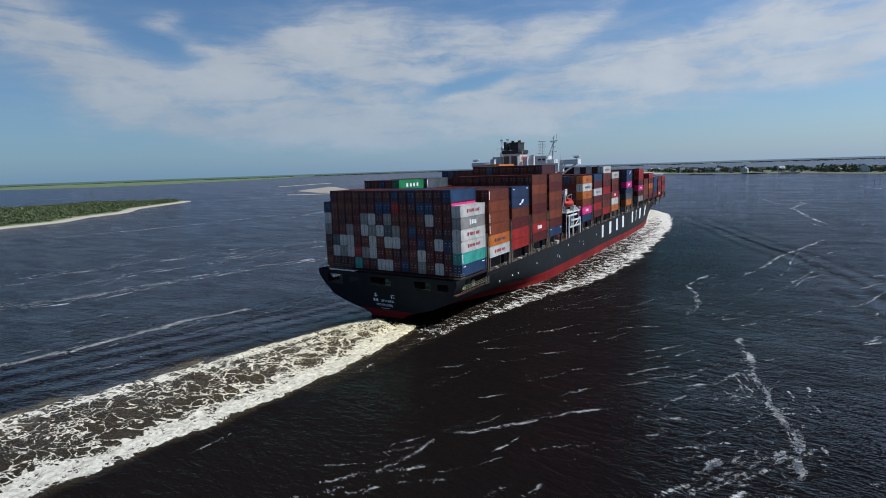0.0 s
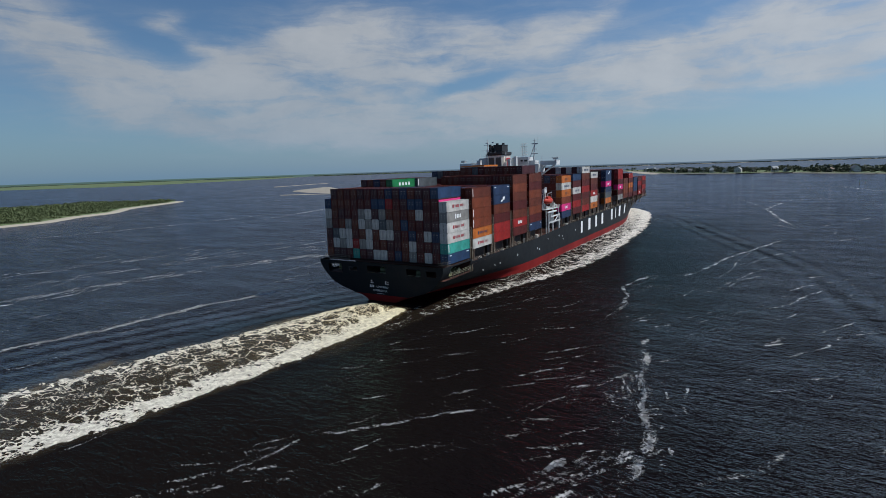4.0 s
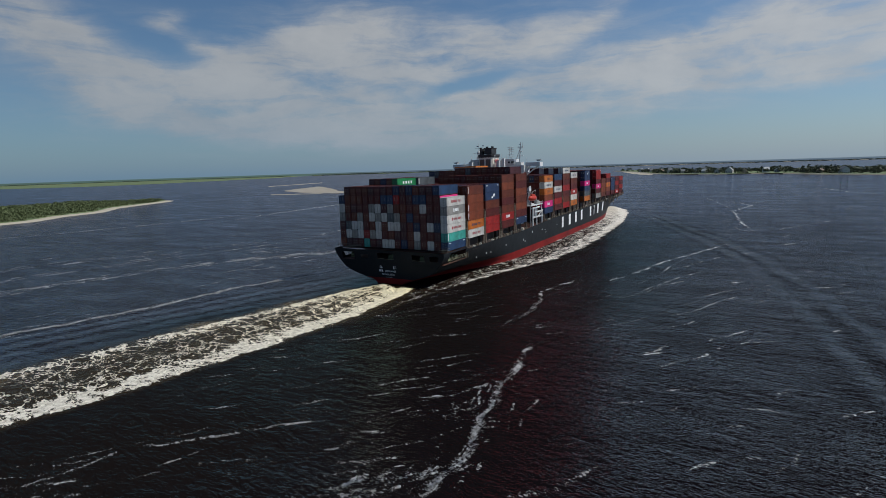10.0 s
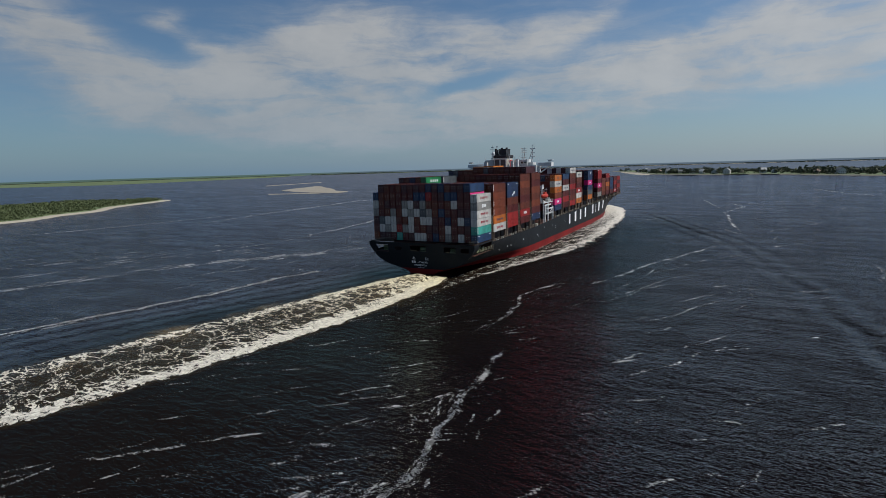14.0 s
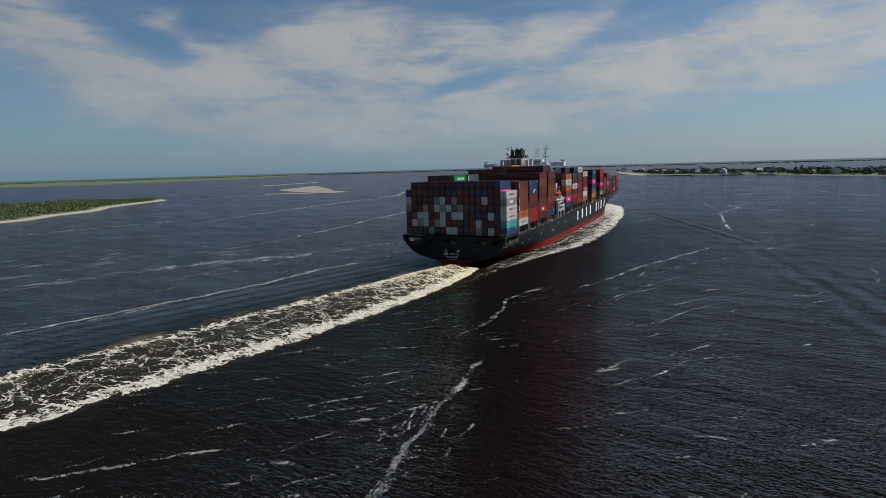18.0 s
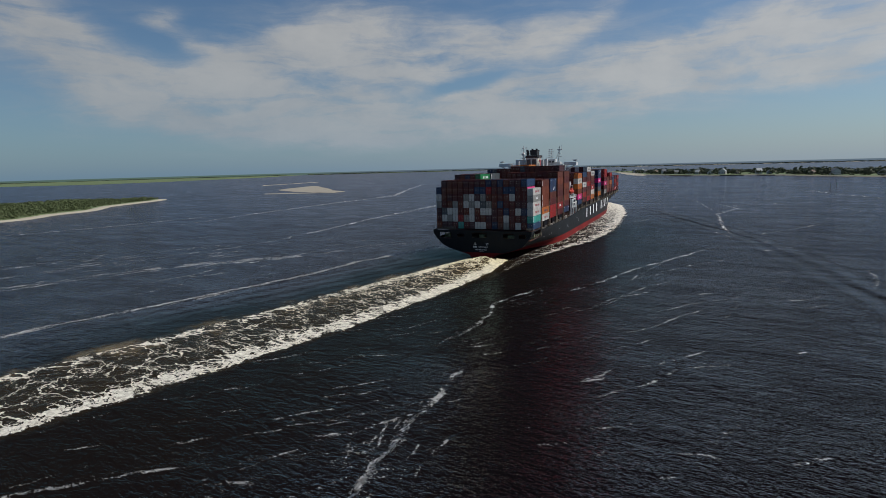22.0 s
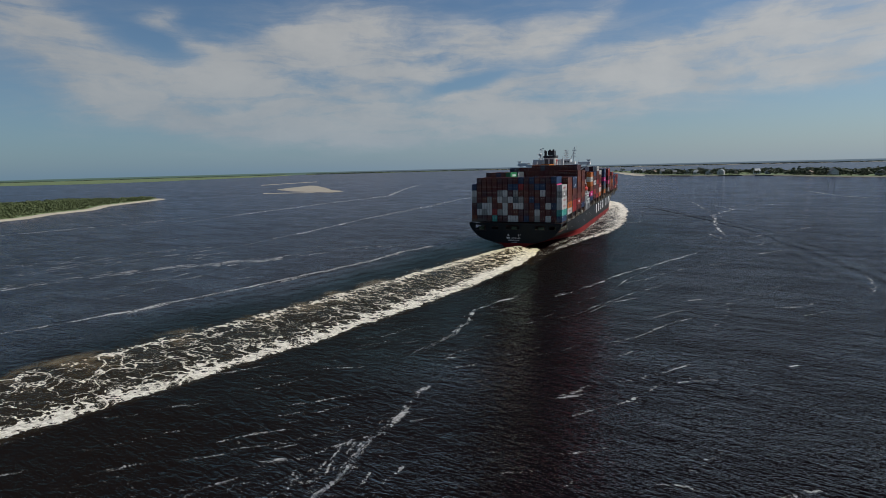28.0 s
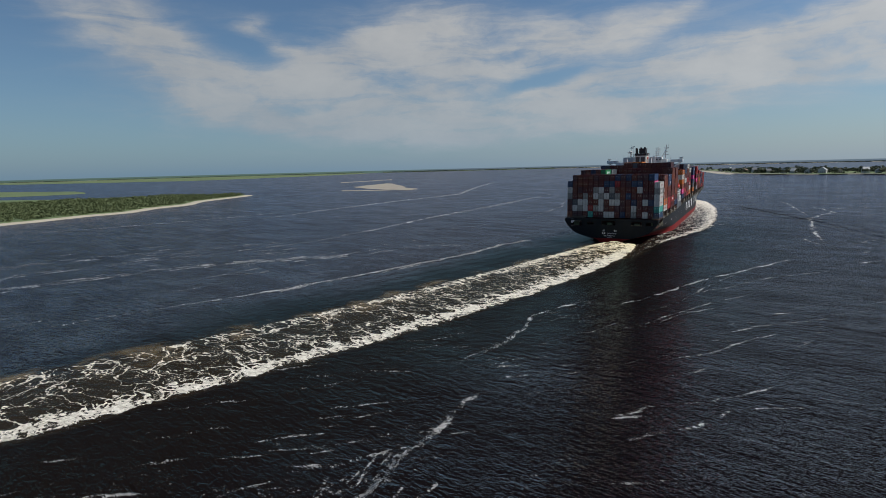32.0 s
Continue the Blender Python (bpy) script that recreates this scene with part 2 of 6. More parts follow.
def water_look(k, p):
    # ripples in three sizes, roughened by gusts
    def crest(scale, turn, detail):
        n = k.noise(k.mapping(p, rot=(0, 0, radians(turn)), scale=scale), 1.0, detail, 0.5, 0.6)
        return k.math("SUBTRACT", 1.0, k.math("ABSOLUTE", k.math("MULTIPLY", k.math("SUBTRACT", n, 0.5), 3.4)))
    ripple = crest((0.95, 2.1, 1), 30, 2.2)
    chop = k.noise(k.mapping(p, rot=(0, 0, radians(18)), scale=(0.30, 0.62, 1)), 1.0, 2.5, 0.5, 0.8)
    swell = k.noise(k.mapping(p, rot=(0, 0, radians(-14)), scale=(0.05, 0.11, 1)), 1.0, 3, 0.5, 0.5)
    gust = k.step(k.noise(k.mapping(p, rot=(0, 0, radians(20)), scale=(0.012, 0.032, 1)), 1.0, 6, 0.66, 0.8), 0.36, 0.66)
    fine = k.step(k.noise(k.mapping(p, rot=(0, 0, radians(28)), scale=(0.035, 0.11, 1)), 1.0, 6, 0.7, 0.6), 0.34, 0.68)
    h = k.math("ADD", k.math("MULTIPLY", ripple, k.math("ADD", k.math("MULTIPLY", gust, 0.10), 0.13)), k.math("MULTIPLY", chop, 0.70))
    h = k.math("ADD", h, k.math("MULTIPLY", swell, 1.0))
    h = k.math("ADD", h, k.math("MULTIPLY", crest((0.15, 0.38, 1), 24, 3.0), 0.26))
    # long waves that spread from the bow on both sides, and ride with the ship
    sx, sy, _ = k.sep(k.add("ShaderNodeTexCoord", object=SHIP).outputs["Object"])
    line = k.ramp(k.math("DIVIDE", k.math("ADD", sy, 400), 700), [(0.0, 1.0), (0.36, 0.790), (0.414, 0.745), (0.507, 0.70), (0.60, 0.645), (0.693, 0.575), (0.754, 0.49), (0.836, 0.36), (1.0, 0.11)])
    wob = k.math("MULTIPLY", k.math("SUBTRACT", k.noise(p, 0.03, 3), 0.5), 7)
    s = k.math("ADD", k.math("MULTIPLY", k.math("SUBTRACT", sx, k.math("MULTIPLY", line, 170)), 0.86), wob)
    a = k.math("MULTIPLY", k.math("EXPONENT", k.math("MULTIPLY", k.math("POWER", k.math("DIVIDE", k.math("SUBTRACT", s, 6), 8.0), 2.0), -1.0)), k.math("MULTIPLY", k.step(sy, 285, 200), k.step(sy, -190, -60)))
    kelvin = k.math("MULTIPLY", k.math("COSINE", k.math("MULTIPLY", s, 0.8)), a)
    t = k.math("ADD", k.math("MULTIPLY", k.math("ADD", k.math("SUBTRACT", sx, k.math("MULTIPLY", sy, 0.34)), 27), 0.95), wob)
    b = k.math("MULTIPLY", k.math("MULTIPLY", k.step(t, -4, 6), k.step(t, 34, 22)), k.math("MULTIPLY", k.step(sy, 40, -10), k.step(sy, -170, -80)))
    port = k.math("MULTIPLY", k.math("COSINE", k.math("MULTIPLY", t, 0.85)), b)
    # brown river water between the wake and the tidal front, blue beyond
    x, y, _ = k.sep(p)
    bend = k.math("MULTIPLY", k.math("SUBTRACT", k.noise(p, 0.018, 4, 0.6), 0.5), 70)
    xx = k.math("ADD", x, bend)
    brown = k.math("MULTIPLY", k.math("MULTIPLY", k.step(xx, -25, 15), k.step(xx, 112, 40)), k.step(y, 330, 90))
    calm = k.math("MULTIPLY", k.step(k.vec("DISTANCE", p, (100, -60, 0)), 140, 520), 0.36)
    h = k.math("MULTIPLY", h, k.math("SUBTRACT", 1.0, k.math("MAXIMUM", k.math("MAXIMUM", calm, k.math("MULTIPLY", brown, 0.36)), k.math("MAXIMUM", k.math("MULTIPLY", a, 0.12), k.math("MULTIPLY", b, 0.4)))))
    h = k.math("ADD", h, k.math("ADD", k.math("MULTIPLY", kelvin, k.math("ADD", 1.1, k.math("MULTIPLY", k.step(sy, 60, 190), 1.3))), k.math("MULTIPLY", port, 0.14)))
    far = k.step(k.vec("DISTANCE", p, (100, -60, 0)), 150, 1100)
    rough = k.math("ADD", k.math("MULTIPLY", far, 0.05), 0.08)
    color = k.mix(brown, (0.0053, 0.0041, 0.0052), (0.0074, 0.0059, 0.0056))
    windy = k.math("ADD", 0.62, k.math("ADD", k.math("MULTIPLY", gust, 0.25), k.math("MULTIPLY", fine, 0.35)))
    tint = k.mix(brown, (0.85, 0.86, 0.98), (0.42, 0.74, 0.84))
    bump = k.add("ShaderNodeBump", {"Height": h, "Strength": 1.0, "Distance": 0.68}).outputs[0]
    gloss = k.add("ShaderNodeBsdfGlossy", {"Color": tint, "Roughness": rough, "Normal": bump}).outputs[0]
    depth = k.add("ShaderNodeBsdfDiffuse", {"Color": color, "Normal": bump}).outputs[0]
    shine = k.add("ShaderNodeFresnel", {"IOR": 1.027, "Normal": bump}).outputs[0]
    gain = k.math("MULTIPLY", k.math("SUBTRACT", 0.50, k.math("MULTIPLY", brown, 0.30)), windy)
    return k.add("ShaderNodeMixShader", (k.math("MULTIPLY", shine, gain), depth, gloss)).outputs[0]


def water_material():
    return material("river_water", lambda k: water_look(k, k.add("ShaderNodeTexCoord").outputs["Object"]))


def build_water():
    bm = bmesh.new()
    ring = [0, 60, 150, 350, 800, 1700, 3200, 4900]
    n = 72
    rows = [[(100 + r * math.cos(2 * math.pi * i / n), r * math.sin(2 * math.pi * i / n), 0) for i in range(n)] for r in ring[1:]]
    vs = loft(bm, rows, closed=True)
    bm.faces.new(vs[0])
    ob = part("water", bm, water_material(), None)
    tagged(ob, "dark brown-blue rippled river water under a bright sky", "water", kind="structure")


build_water()


def foam_look(k, thick, tint, p):
    """Foam: bright, matt and lumpy, with bubbles; the hollows' shade is painted into the colour."""
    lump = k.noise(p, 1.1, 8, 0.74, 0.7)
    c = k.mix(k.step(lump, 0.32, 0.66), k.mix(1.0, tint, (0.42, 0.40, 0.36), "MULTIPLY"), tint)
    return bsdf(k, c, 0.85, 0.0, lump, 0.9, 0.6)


def lace(k, p, scale):
    """A net of foam threads, stretched and torn by the eddies."""
    warp = k.noise(p, scale * 0.9, 4, 0.6, color=True)
    q = k.vec("ADD", p, k.vec("SCALE", k.vec("SUBTRACT", warp, (0.5, 0.5, 0.5)), None))
    q.node.inputs[1].links[0].from_node.inputs["Scale"].default_value = 2.3 / scale
    v = k.add("ShaderNodeTexVoronoi", {"Vector": q, "Scale": scale}, feature="DISTANCE_TO_EDGE").outputs["Distance"]
    return v


def sheet_foam(k, cover, brown, tint, body, old=0.0, size=1.0):
    """Foam over churned water over clear water; cover and brown run from 0 to 1."""
    p = k.mapping(k.add("ShaderNodeTexCoord", object=FOAM).outputs["Object"], scale=(1 / size, 1 / size, 1))
    big = lace(k, k.mapping(p, rot=(0, 0, radians(20)), scale=(0.75, 1.0, 1)), 0.23)
    small = lace(k, p, 1.05)
    grain = k.noise(p, 2.3, 8, 0.72, 0.6)
    swirl = k.noise(k.mapping(p, scale=(1, 0.6, 1)), 0.14, 6, 0.62, 1.2)
    need = k.math("ADD", k.math("SUBTRACT", 1.0, cover), k.math("MULTIPLY", k.math("SUBTRACT", 1.0, body), 0.9))
    threads = k.math("MAXIMUM", k.math("SUBTRACT", 0.62, k.math("MULTIPLY", big, 2.6)), k.math("SUBTRACT", 0.48, k.math("MULTIPLY", small, 1.5)))
    wide = k.math("SUBTRACT", 0.60, k.math("MULTIPLY", lace(k, k.mapping(p, loc=(7, 3, 0), rot=(0, 0, radians(25)), scale=(0.6, 1.0, 1)), 0.13), 3.4))
    threads = k.math("MAXIMUM", threads, k.math("MULTIPLY", wide, k.math("ADD", 0.4, k.math("MULTIPLY", old, 0.75))))
    s = k.math("ADD", k.math("ADD", k.math("MULTIPLY", grain, 0.55), k.math("MULTIPLY", swirl, k.math("SUBTRACT", 0.55, k.math("MULTIPLY", old, 0.22)))),
               k.math("MULTIPLY", threads, k.math("ADD", 0.62, k.math("MULTIPLY", old, 0.40))))
    m = k.step(k.math("SUBTRACT", s, need), 0.04, 0.13)
    churn = bsdf(k, k.mix(swirl, (0.060, 0.040, 0.018), (0.27, 0.185, 0.070)), 0.25, 0.0, grain, 0.8, 0.5)
    clear = k.add("ShaderNodeBsdfTransparent").outputs[0]
    under = k.add("ShaderNodeMixShader", (brown, clear, churn)).outputs[0]
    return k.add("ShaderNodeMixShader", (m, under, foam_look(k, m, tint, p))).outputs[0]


def wake_centre(d):
    return 5.6 - 0.085 * d - 0.00072 * d * d


def wake_half(d):
    return 17 - 11 * math.exp(-d / 35)


def build_wake():
    """The churned trail behind the stern: a strip with real relief, bent as the ship turns."""
    verts, faces, uv = [], [], []
    across, ds = 44, [1.0 + 0.9 * i + 0.0022 * i * i for i in range(190)]
    for d in ds:
        for j in range(across + 1):
            u = -1.35 + 2.7 * j / across
            x = wake_centre(d) + u * wake_half(d)
            hump = 1.1 * math.exp(-((d - 15) / 9) ** 2) * math.exp(-(u / 0.75) ** 2)
            n = noise.fractal(Vector((x * 0.22, d * 0.22, 3.1)), 0.9, 2.0, 5)
            rough = (0.55 * math.exp(-d / 55) + 0.16) * max(0, 1 - abs(u) ** 4)
            verts.append((x, -d, 0.10 + max(0, hump * (1 + 0.5 * n) + rough * (0.5 + n))))
            uv.append((u, d))
    w = across + 1
    for i in range(len(ds) - 1):
        for j in range(across):
            a = i * w + j
            faces.append((a, a + 1, a + w + 1, a + w))

    def build(k):
        u, d, _ = k.sep(k.add("ShaderNodeUVMap", uv_map="flow").outputs[0])
        side = k.math("ABSOLUTE", u)
        p = k.add("ShaderNodeTexCoord", object=FOAM).outputs["Object"]
        wob = k.math("SUBTRACT", k.noise(p, 0.13, 5, 0.6), 0.5)
        e = k.math("ADD", side, k.math("MULTIPLY", wob, k.math("SUBTRACT", 0.45, k.math("MULTIPLY", k.step(u, -0.2, 0.6), 0.12))))
        body = k.step(e, 1.10, 0.92)
        fresh = k.math("EXPONENT", k.math("MULTIPLY", d, -1 / 34))
        near = k.math("MULTIPLY", fresh, 0.25)
        right = k.math("EXPONENT", k.math("MULTIPLY", k.math("POWER", k.math("DIVIDE", k.math("SUBTRACT", k.math("ADD", u, k.math("MULTIPLY", wob, 0.35)), 0.80), 0.22), 2.0), -1.0))
        left = k.math("EXPONENT", k.math("MULTIPLY", k.math("POWER", k.math("DIVIDE", k.math("ADD", k.math("ADD", u, 0.78), k.math("MULTIPLY", wob, 0.5)), 0.16), 2.0), -1.0))
        age = k.math("EXPONENT", k.math("MULTIPLY", d, -1 / 420))
        edges = k.math("MULTIPLY", k.math("ADD", k.math("MULTIPLY", right, 0.35), k.math("MULTIPLY", left, 0.17)), age)
        base = k.math("ADD", k.math("MULTIPLY", k.math("EXPONENT", k.math("MULTIPLY", d, -1 / 60)), 0.17), -0.01)
        cover = k.math("MULTIPLY", k.math("ADD", k.math("ADD", base, near), edges), body)
        start = k.step(d, 4.0, 11.0)
        cover = k.math("MULTIPLY", cover, start)
        brown = k.math("MULTIPLY", k.math("MULTIPLY", body, start), k.math("ADD", k.math("MULTIPLY", fresh, 0.85), 0.10))
        tint = k.mix(k.math("EXPONENT", k.math("MULTIPLY", d, -1 / 38)), (0.88, 0.85, 0.76), (0.90, 0.80, 0.48))
        patch = k.step(k.noise(p, 0.07, 4, 0.6), 0.46, 0.62)
        brown = k.math("MAXIMUM", brown, k.math("MULTIPLY", k.math("MULTIPLY", k.step(u, 0.1, -0.9), patch), k.math("MULTIPLY", k.step(e, 1.33, 1.0), k.math("MULTIPLY", start, 0.75))))
        old = k.math("SUBTRACT", 1.0, k.math("EXPONENT", k.math("MULTIPLY", d, -1 / 42)))
        return sheet_foam(k, cover, brown, tint, body, old)
    me = mesh_of("wake_foam", verts, faces, material("wake_foam", build), smooth=True)
    layer = me.uv_layers.new(name="flow")
    flat = []
    for f in faces:
        for i in f:
            flat.extend(uv[i])
    layer.data.foreach_set("uv", flat)
    ob = rides(join("wake_foam", me))
    tagged(ob, "white and brown churned foam trail behind the ship", "wake", kind="stuff")


SIDE_FOAM = [(-45, 19), (-14, 21.5), (0, 23), (15, 26.5), (28, 29.5), (40, 33), (52, 37), (69, 40.5), (97, 42.5), (120, 42.5), (149, 41), (200, 38), (219, 35.5), (262, 29.5), (287, 24), (302, 16.5), (318, 8)]


def build_side_foam():
    """The bow wave's broken water along the starboard side."""
    verts, faces, uv = [], [], []
    across, n = 26, 240
    for i in range(n + 1):
        y = -45 + 363 * i / n
        inner = lerp([(-45, 12.5), (-14, 11), (0, 14), (25, 17), (50, 20), (175, 20.5), (205, 19.6), (225, 17.6), (245, 14.2), (265, 9.6), (285, 4.6), (302, 0.8), (318, 0)], y)
        outer = lerp(SIDE_FOAM, y)
        for j in range(across + 1):
            u = j / across * 1.12
            x = inner + (outer - inner) * u
            nz = noise.fractal(Vector((x * 0.2, y * 0.2, 8.7)), 0.9, 2.0, 5)
            crest = lerp([(-14, 0), (100, 0.1), (190, 0.3), (255, 0.7), (295, 1.4), (318, 0.5)], y)
            verts.append((x, y, 0.10 + max(0, (crest * math.exp(-((u - 0.55) / 0.3) ** 2) + 0.12) * (0.6 + 0.6 * nz) * max(0, 1 - u ** 6))))
            uv.append((u, y))
    w = across + 1
    for i in range(n):
        for j in range(across):
            a = i * w + j
            faces.append((a, a + 1, a + w + 1, a + w))

    def build(k):
        u, y, _ = k.sep(k.add("ShaderNodeUVMap", uv_map="flow").outputs[0])
        p = k.add("ShaderNodeTexCoord", object=FOAM).outputs["Object"]
        wob = k.math("SUBTRACT", k.noise(p, 0.16, 5, 0.6), 0.5)
        body = k.step(k.math("ADD", u, k.math("MULTIPLY", wob, 0.5)), 1.02, 0.82)
        along = k.ramp(k.math("DIVIDE", k.math("ADD", y, 45), 363), [(0.0, -0.05), (0.085, 0.06), (0.177, 0.12), (0.40, 0.14), (0.59, 0.20), (0.77, 0.30), (0.927, 0.48), (1.0, 0.52)])
        rim = k.math("EXPONENT", k.math("MULTIPLY", k.math("POWER", k.math("DIVIDE", k.math("SUBTRACT", k.math("ADD", u, k.math("MULTIPLY", wob, 0.4)), 0.74), 0.2), 2.0), -1.0))
        cover = k.math("MULTIPLY", k.math("ADD", along, k.math("MULTIPLY", rim, k.math("MULTIPLY", k.step(y, -50, 40), 0.15))), body)
        brown = k.math("MULTIPLY", body, 0.06)
        return sheet_foam(k, cover, brown, (0.86, 0.83, 0.76, 1), body, 0.35, 0.7)
    me = mesh_of("bow_wave_foam", verts, faces, material("side_foam", build), smooth=True)
    layer = me.uv_layers.new(name="flow")
    flat = []
    for f in faces:
        for i in f:
            flat.extend(uv[i])
    layer.data.foreach_set("uv", flat)
    tagged(rides(join("bow_wave_foam", me)), "broken white bow-wave foam along the ship's side", "bow wave", kind="stuff")


class Ribbons:
    """Strips of torn foam that lie on the water along given lines."""
    def __init__(self, seed):
        self.rnd, self.verts, self.quads, self.flow, self.way = random.Random(seed), [], [], [], []

    def lay(self, pts, half, amount, z=0.006):
        path = [Vector(p) for p in pts]
        spans = [(b - a).length for a, b in zip(path, path[1:])]
        total = sum(spans)
        n, made = max(3, int(total / max(0.8, half * 0.5))), []
        for i in range(n + 1):
            s, k = total * i / n, 0
            while k < len(path) - 2 and s > spans[k]:
                s -= spans[k]
                k += 1
            d = (path[k + 1] - path[k]).normalized()
            c = path[k] + d * s
            c += Vector((-d.y, d.x)) * (half * 0.8 * noise.noise(Vector((c.x * 0.13, c.y * 0.13, 9.0))) + 0.5 * half * noise.noise(Vector((c.x * 0.45, c.y * 0.45, 2.0))))
            made.append((c, amount * (0.95 + 0.45 * noise.noise(Vector((c.x * 0.10, c.y * 0.10, 4.2)))) * min(1, 0.5 + 3 * i / n, 0.5 + 3 * (n - i) / n)))
        base, start = len(self.verts), self.rnd.uniform(0, 900)
        for i, (c, am) in enumerate(made):
            e = (made[min(i + 1, n)][0] - made[max(i - 1, 0)][0]).normalized()
            side = Vector((-e.y, e.x)) * half
            for u in (-1.0, -0.33, 0.33, 1.0):
                self.verts.append((c.x + side.x * u, c.y + side.y * u, z))
                self.flow.append((u, am))
                self.way.append((start + total * i / n, u * half))
        for i in range(n):
            for j in range(3):
                q = base + i * 4 + j
                self.quads.append((q, q + 1, q + 5, q + 4))

    def scatter(self, x0, x1, y0, y1, count, lengths, turn, widths, amounts):
        """Faint threads, side by side."""
        rnd = self.rnd
        for _ in range(count):
            x, y = rnd.uniform(x0, x1), rnd.uniform(y0, y1)
            l, a = rnd.uniform(*lengths), radians(turn) + rnd.gauss(0, 0.13)
            self.lay([(x, y), (x + l * 0.5 * math.cos(a), y + l * 0.5 * math.sin(a)), (x + l * math.cos(a + 0.15), y + l * math.sin(a + 0.15))], rnd.uniform(*widths), rnd.uniform(*amounts))

    def band(self, pts, spread, count, lengths, widths, amounts):
        """Short threads along a line, spread to both sides."""
        rnd = self.rnd
        for _ in range(count):
            j = rnd.randrange(len(pts) - 1)
            (xa, ya), (xb, yb), f = pts[j], pts[j + 1], rnd.random()
            a = math.atan2(yb - ya, xb - xa) + rnd.gauss(0, 0.14)
            o, l = rnd.gauss(0, spread), rnd.uniform(*lengths)
            x, y = xa + (xb - xa) * f - o * math.sin(a), ya + (yb - ya) * f + o * math.cos(a)
            self.lay([(x, y), (x + l * 0.5 * math.cos(a), y + l * 0.5 * math.sin(a)), (x + l * math.cos(a + 0.1), y + l * math.sin(a + 0.1))], rnd.uniform(*widths), rnd.uniform(*amounts))

    def skin(self, me, mat):
        me.from_pydata(self.verts, [], self.quads)
        me.materials.append(mat)
        for name, table in (("flow", self.flow), ("way", self.way)):
            me.uv_layers.new(name=name).data.foreach_set("uv", [c for f in self.quads for i in f for c in table[i]])
        me.update()


def torn(k):
    """Specks and shreds of foam, thinning out to both sides of the line."""
    p = k.add("ShaderNodeTexCoord", object=FOAM).outputs["Object"]
    u, amount, _ = k.sep(k.add("ShaderNodeUVMap", uv_map="flow").outputs[0])
    w = k.add("ShaderNodeUVMap", uv_map="way").outputs[0]
    shred = k.noise(k.mapping(p, rot=(0, 0, radians(32)), scale=(0.6, 1.5, 1)), 1.0, 2, 0.5, 0.8)
    speck = k.noise(k.mapping(p, rot=(0, 0, radians(32)), scale=(2.4, 5.0, 1)), 1.0, 2.5, 0.6, 0.8)
    patchy = k.noise(k.mapping(w, scale=(0.16, 0.5, 1)), 1.0, 4, 0.65)
    cover = k.math("MULTIPLY", amount, k.math("EXPONENT", k.math("MULTIPLY", k.math("MULTIPLY", u, u), -3.2)))
    cover = k.math("MULTIPLY", cover, k.math("ADD", 0.45, k.math("MULTIPLY", k.step(patchy, 0.36, 0.62), 1.5)))
    cover = k.math("SUBTRACT", cover, k.math("MULTIPLY", k.step(k.math("ABSOLUTE", u), 0.7, 1.0), 0.5))
    s = k.math("ADD", k.math("ADD", k.math("MULTIPLY", shred, 0.75), k.math("MULTIPLY", speck, 1.35)), -0.55)
    m = k.math("MULTIPLY", k.step(k.math("SUBTRACT", s, k.math("SUBTRACT", 0.86, cover)), 0.0, 0.09), k.math("MINIMUM", k.math("ADD", 0.22, k.math("MULTIPLY", amount, 1.7)), 0.88))
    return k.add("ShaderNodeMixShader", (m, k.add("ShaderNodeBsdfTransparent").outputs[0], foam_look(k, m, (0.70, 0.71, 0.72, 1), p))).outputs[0]


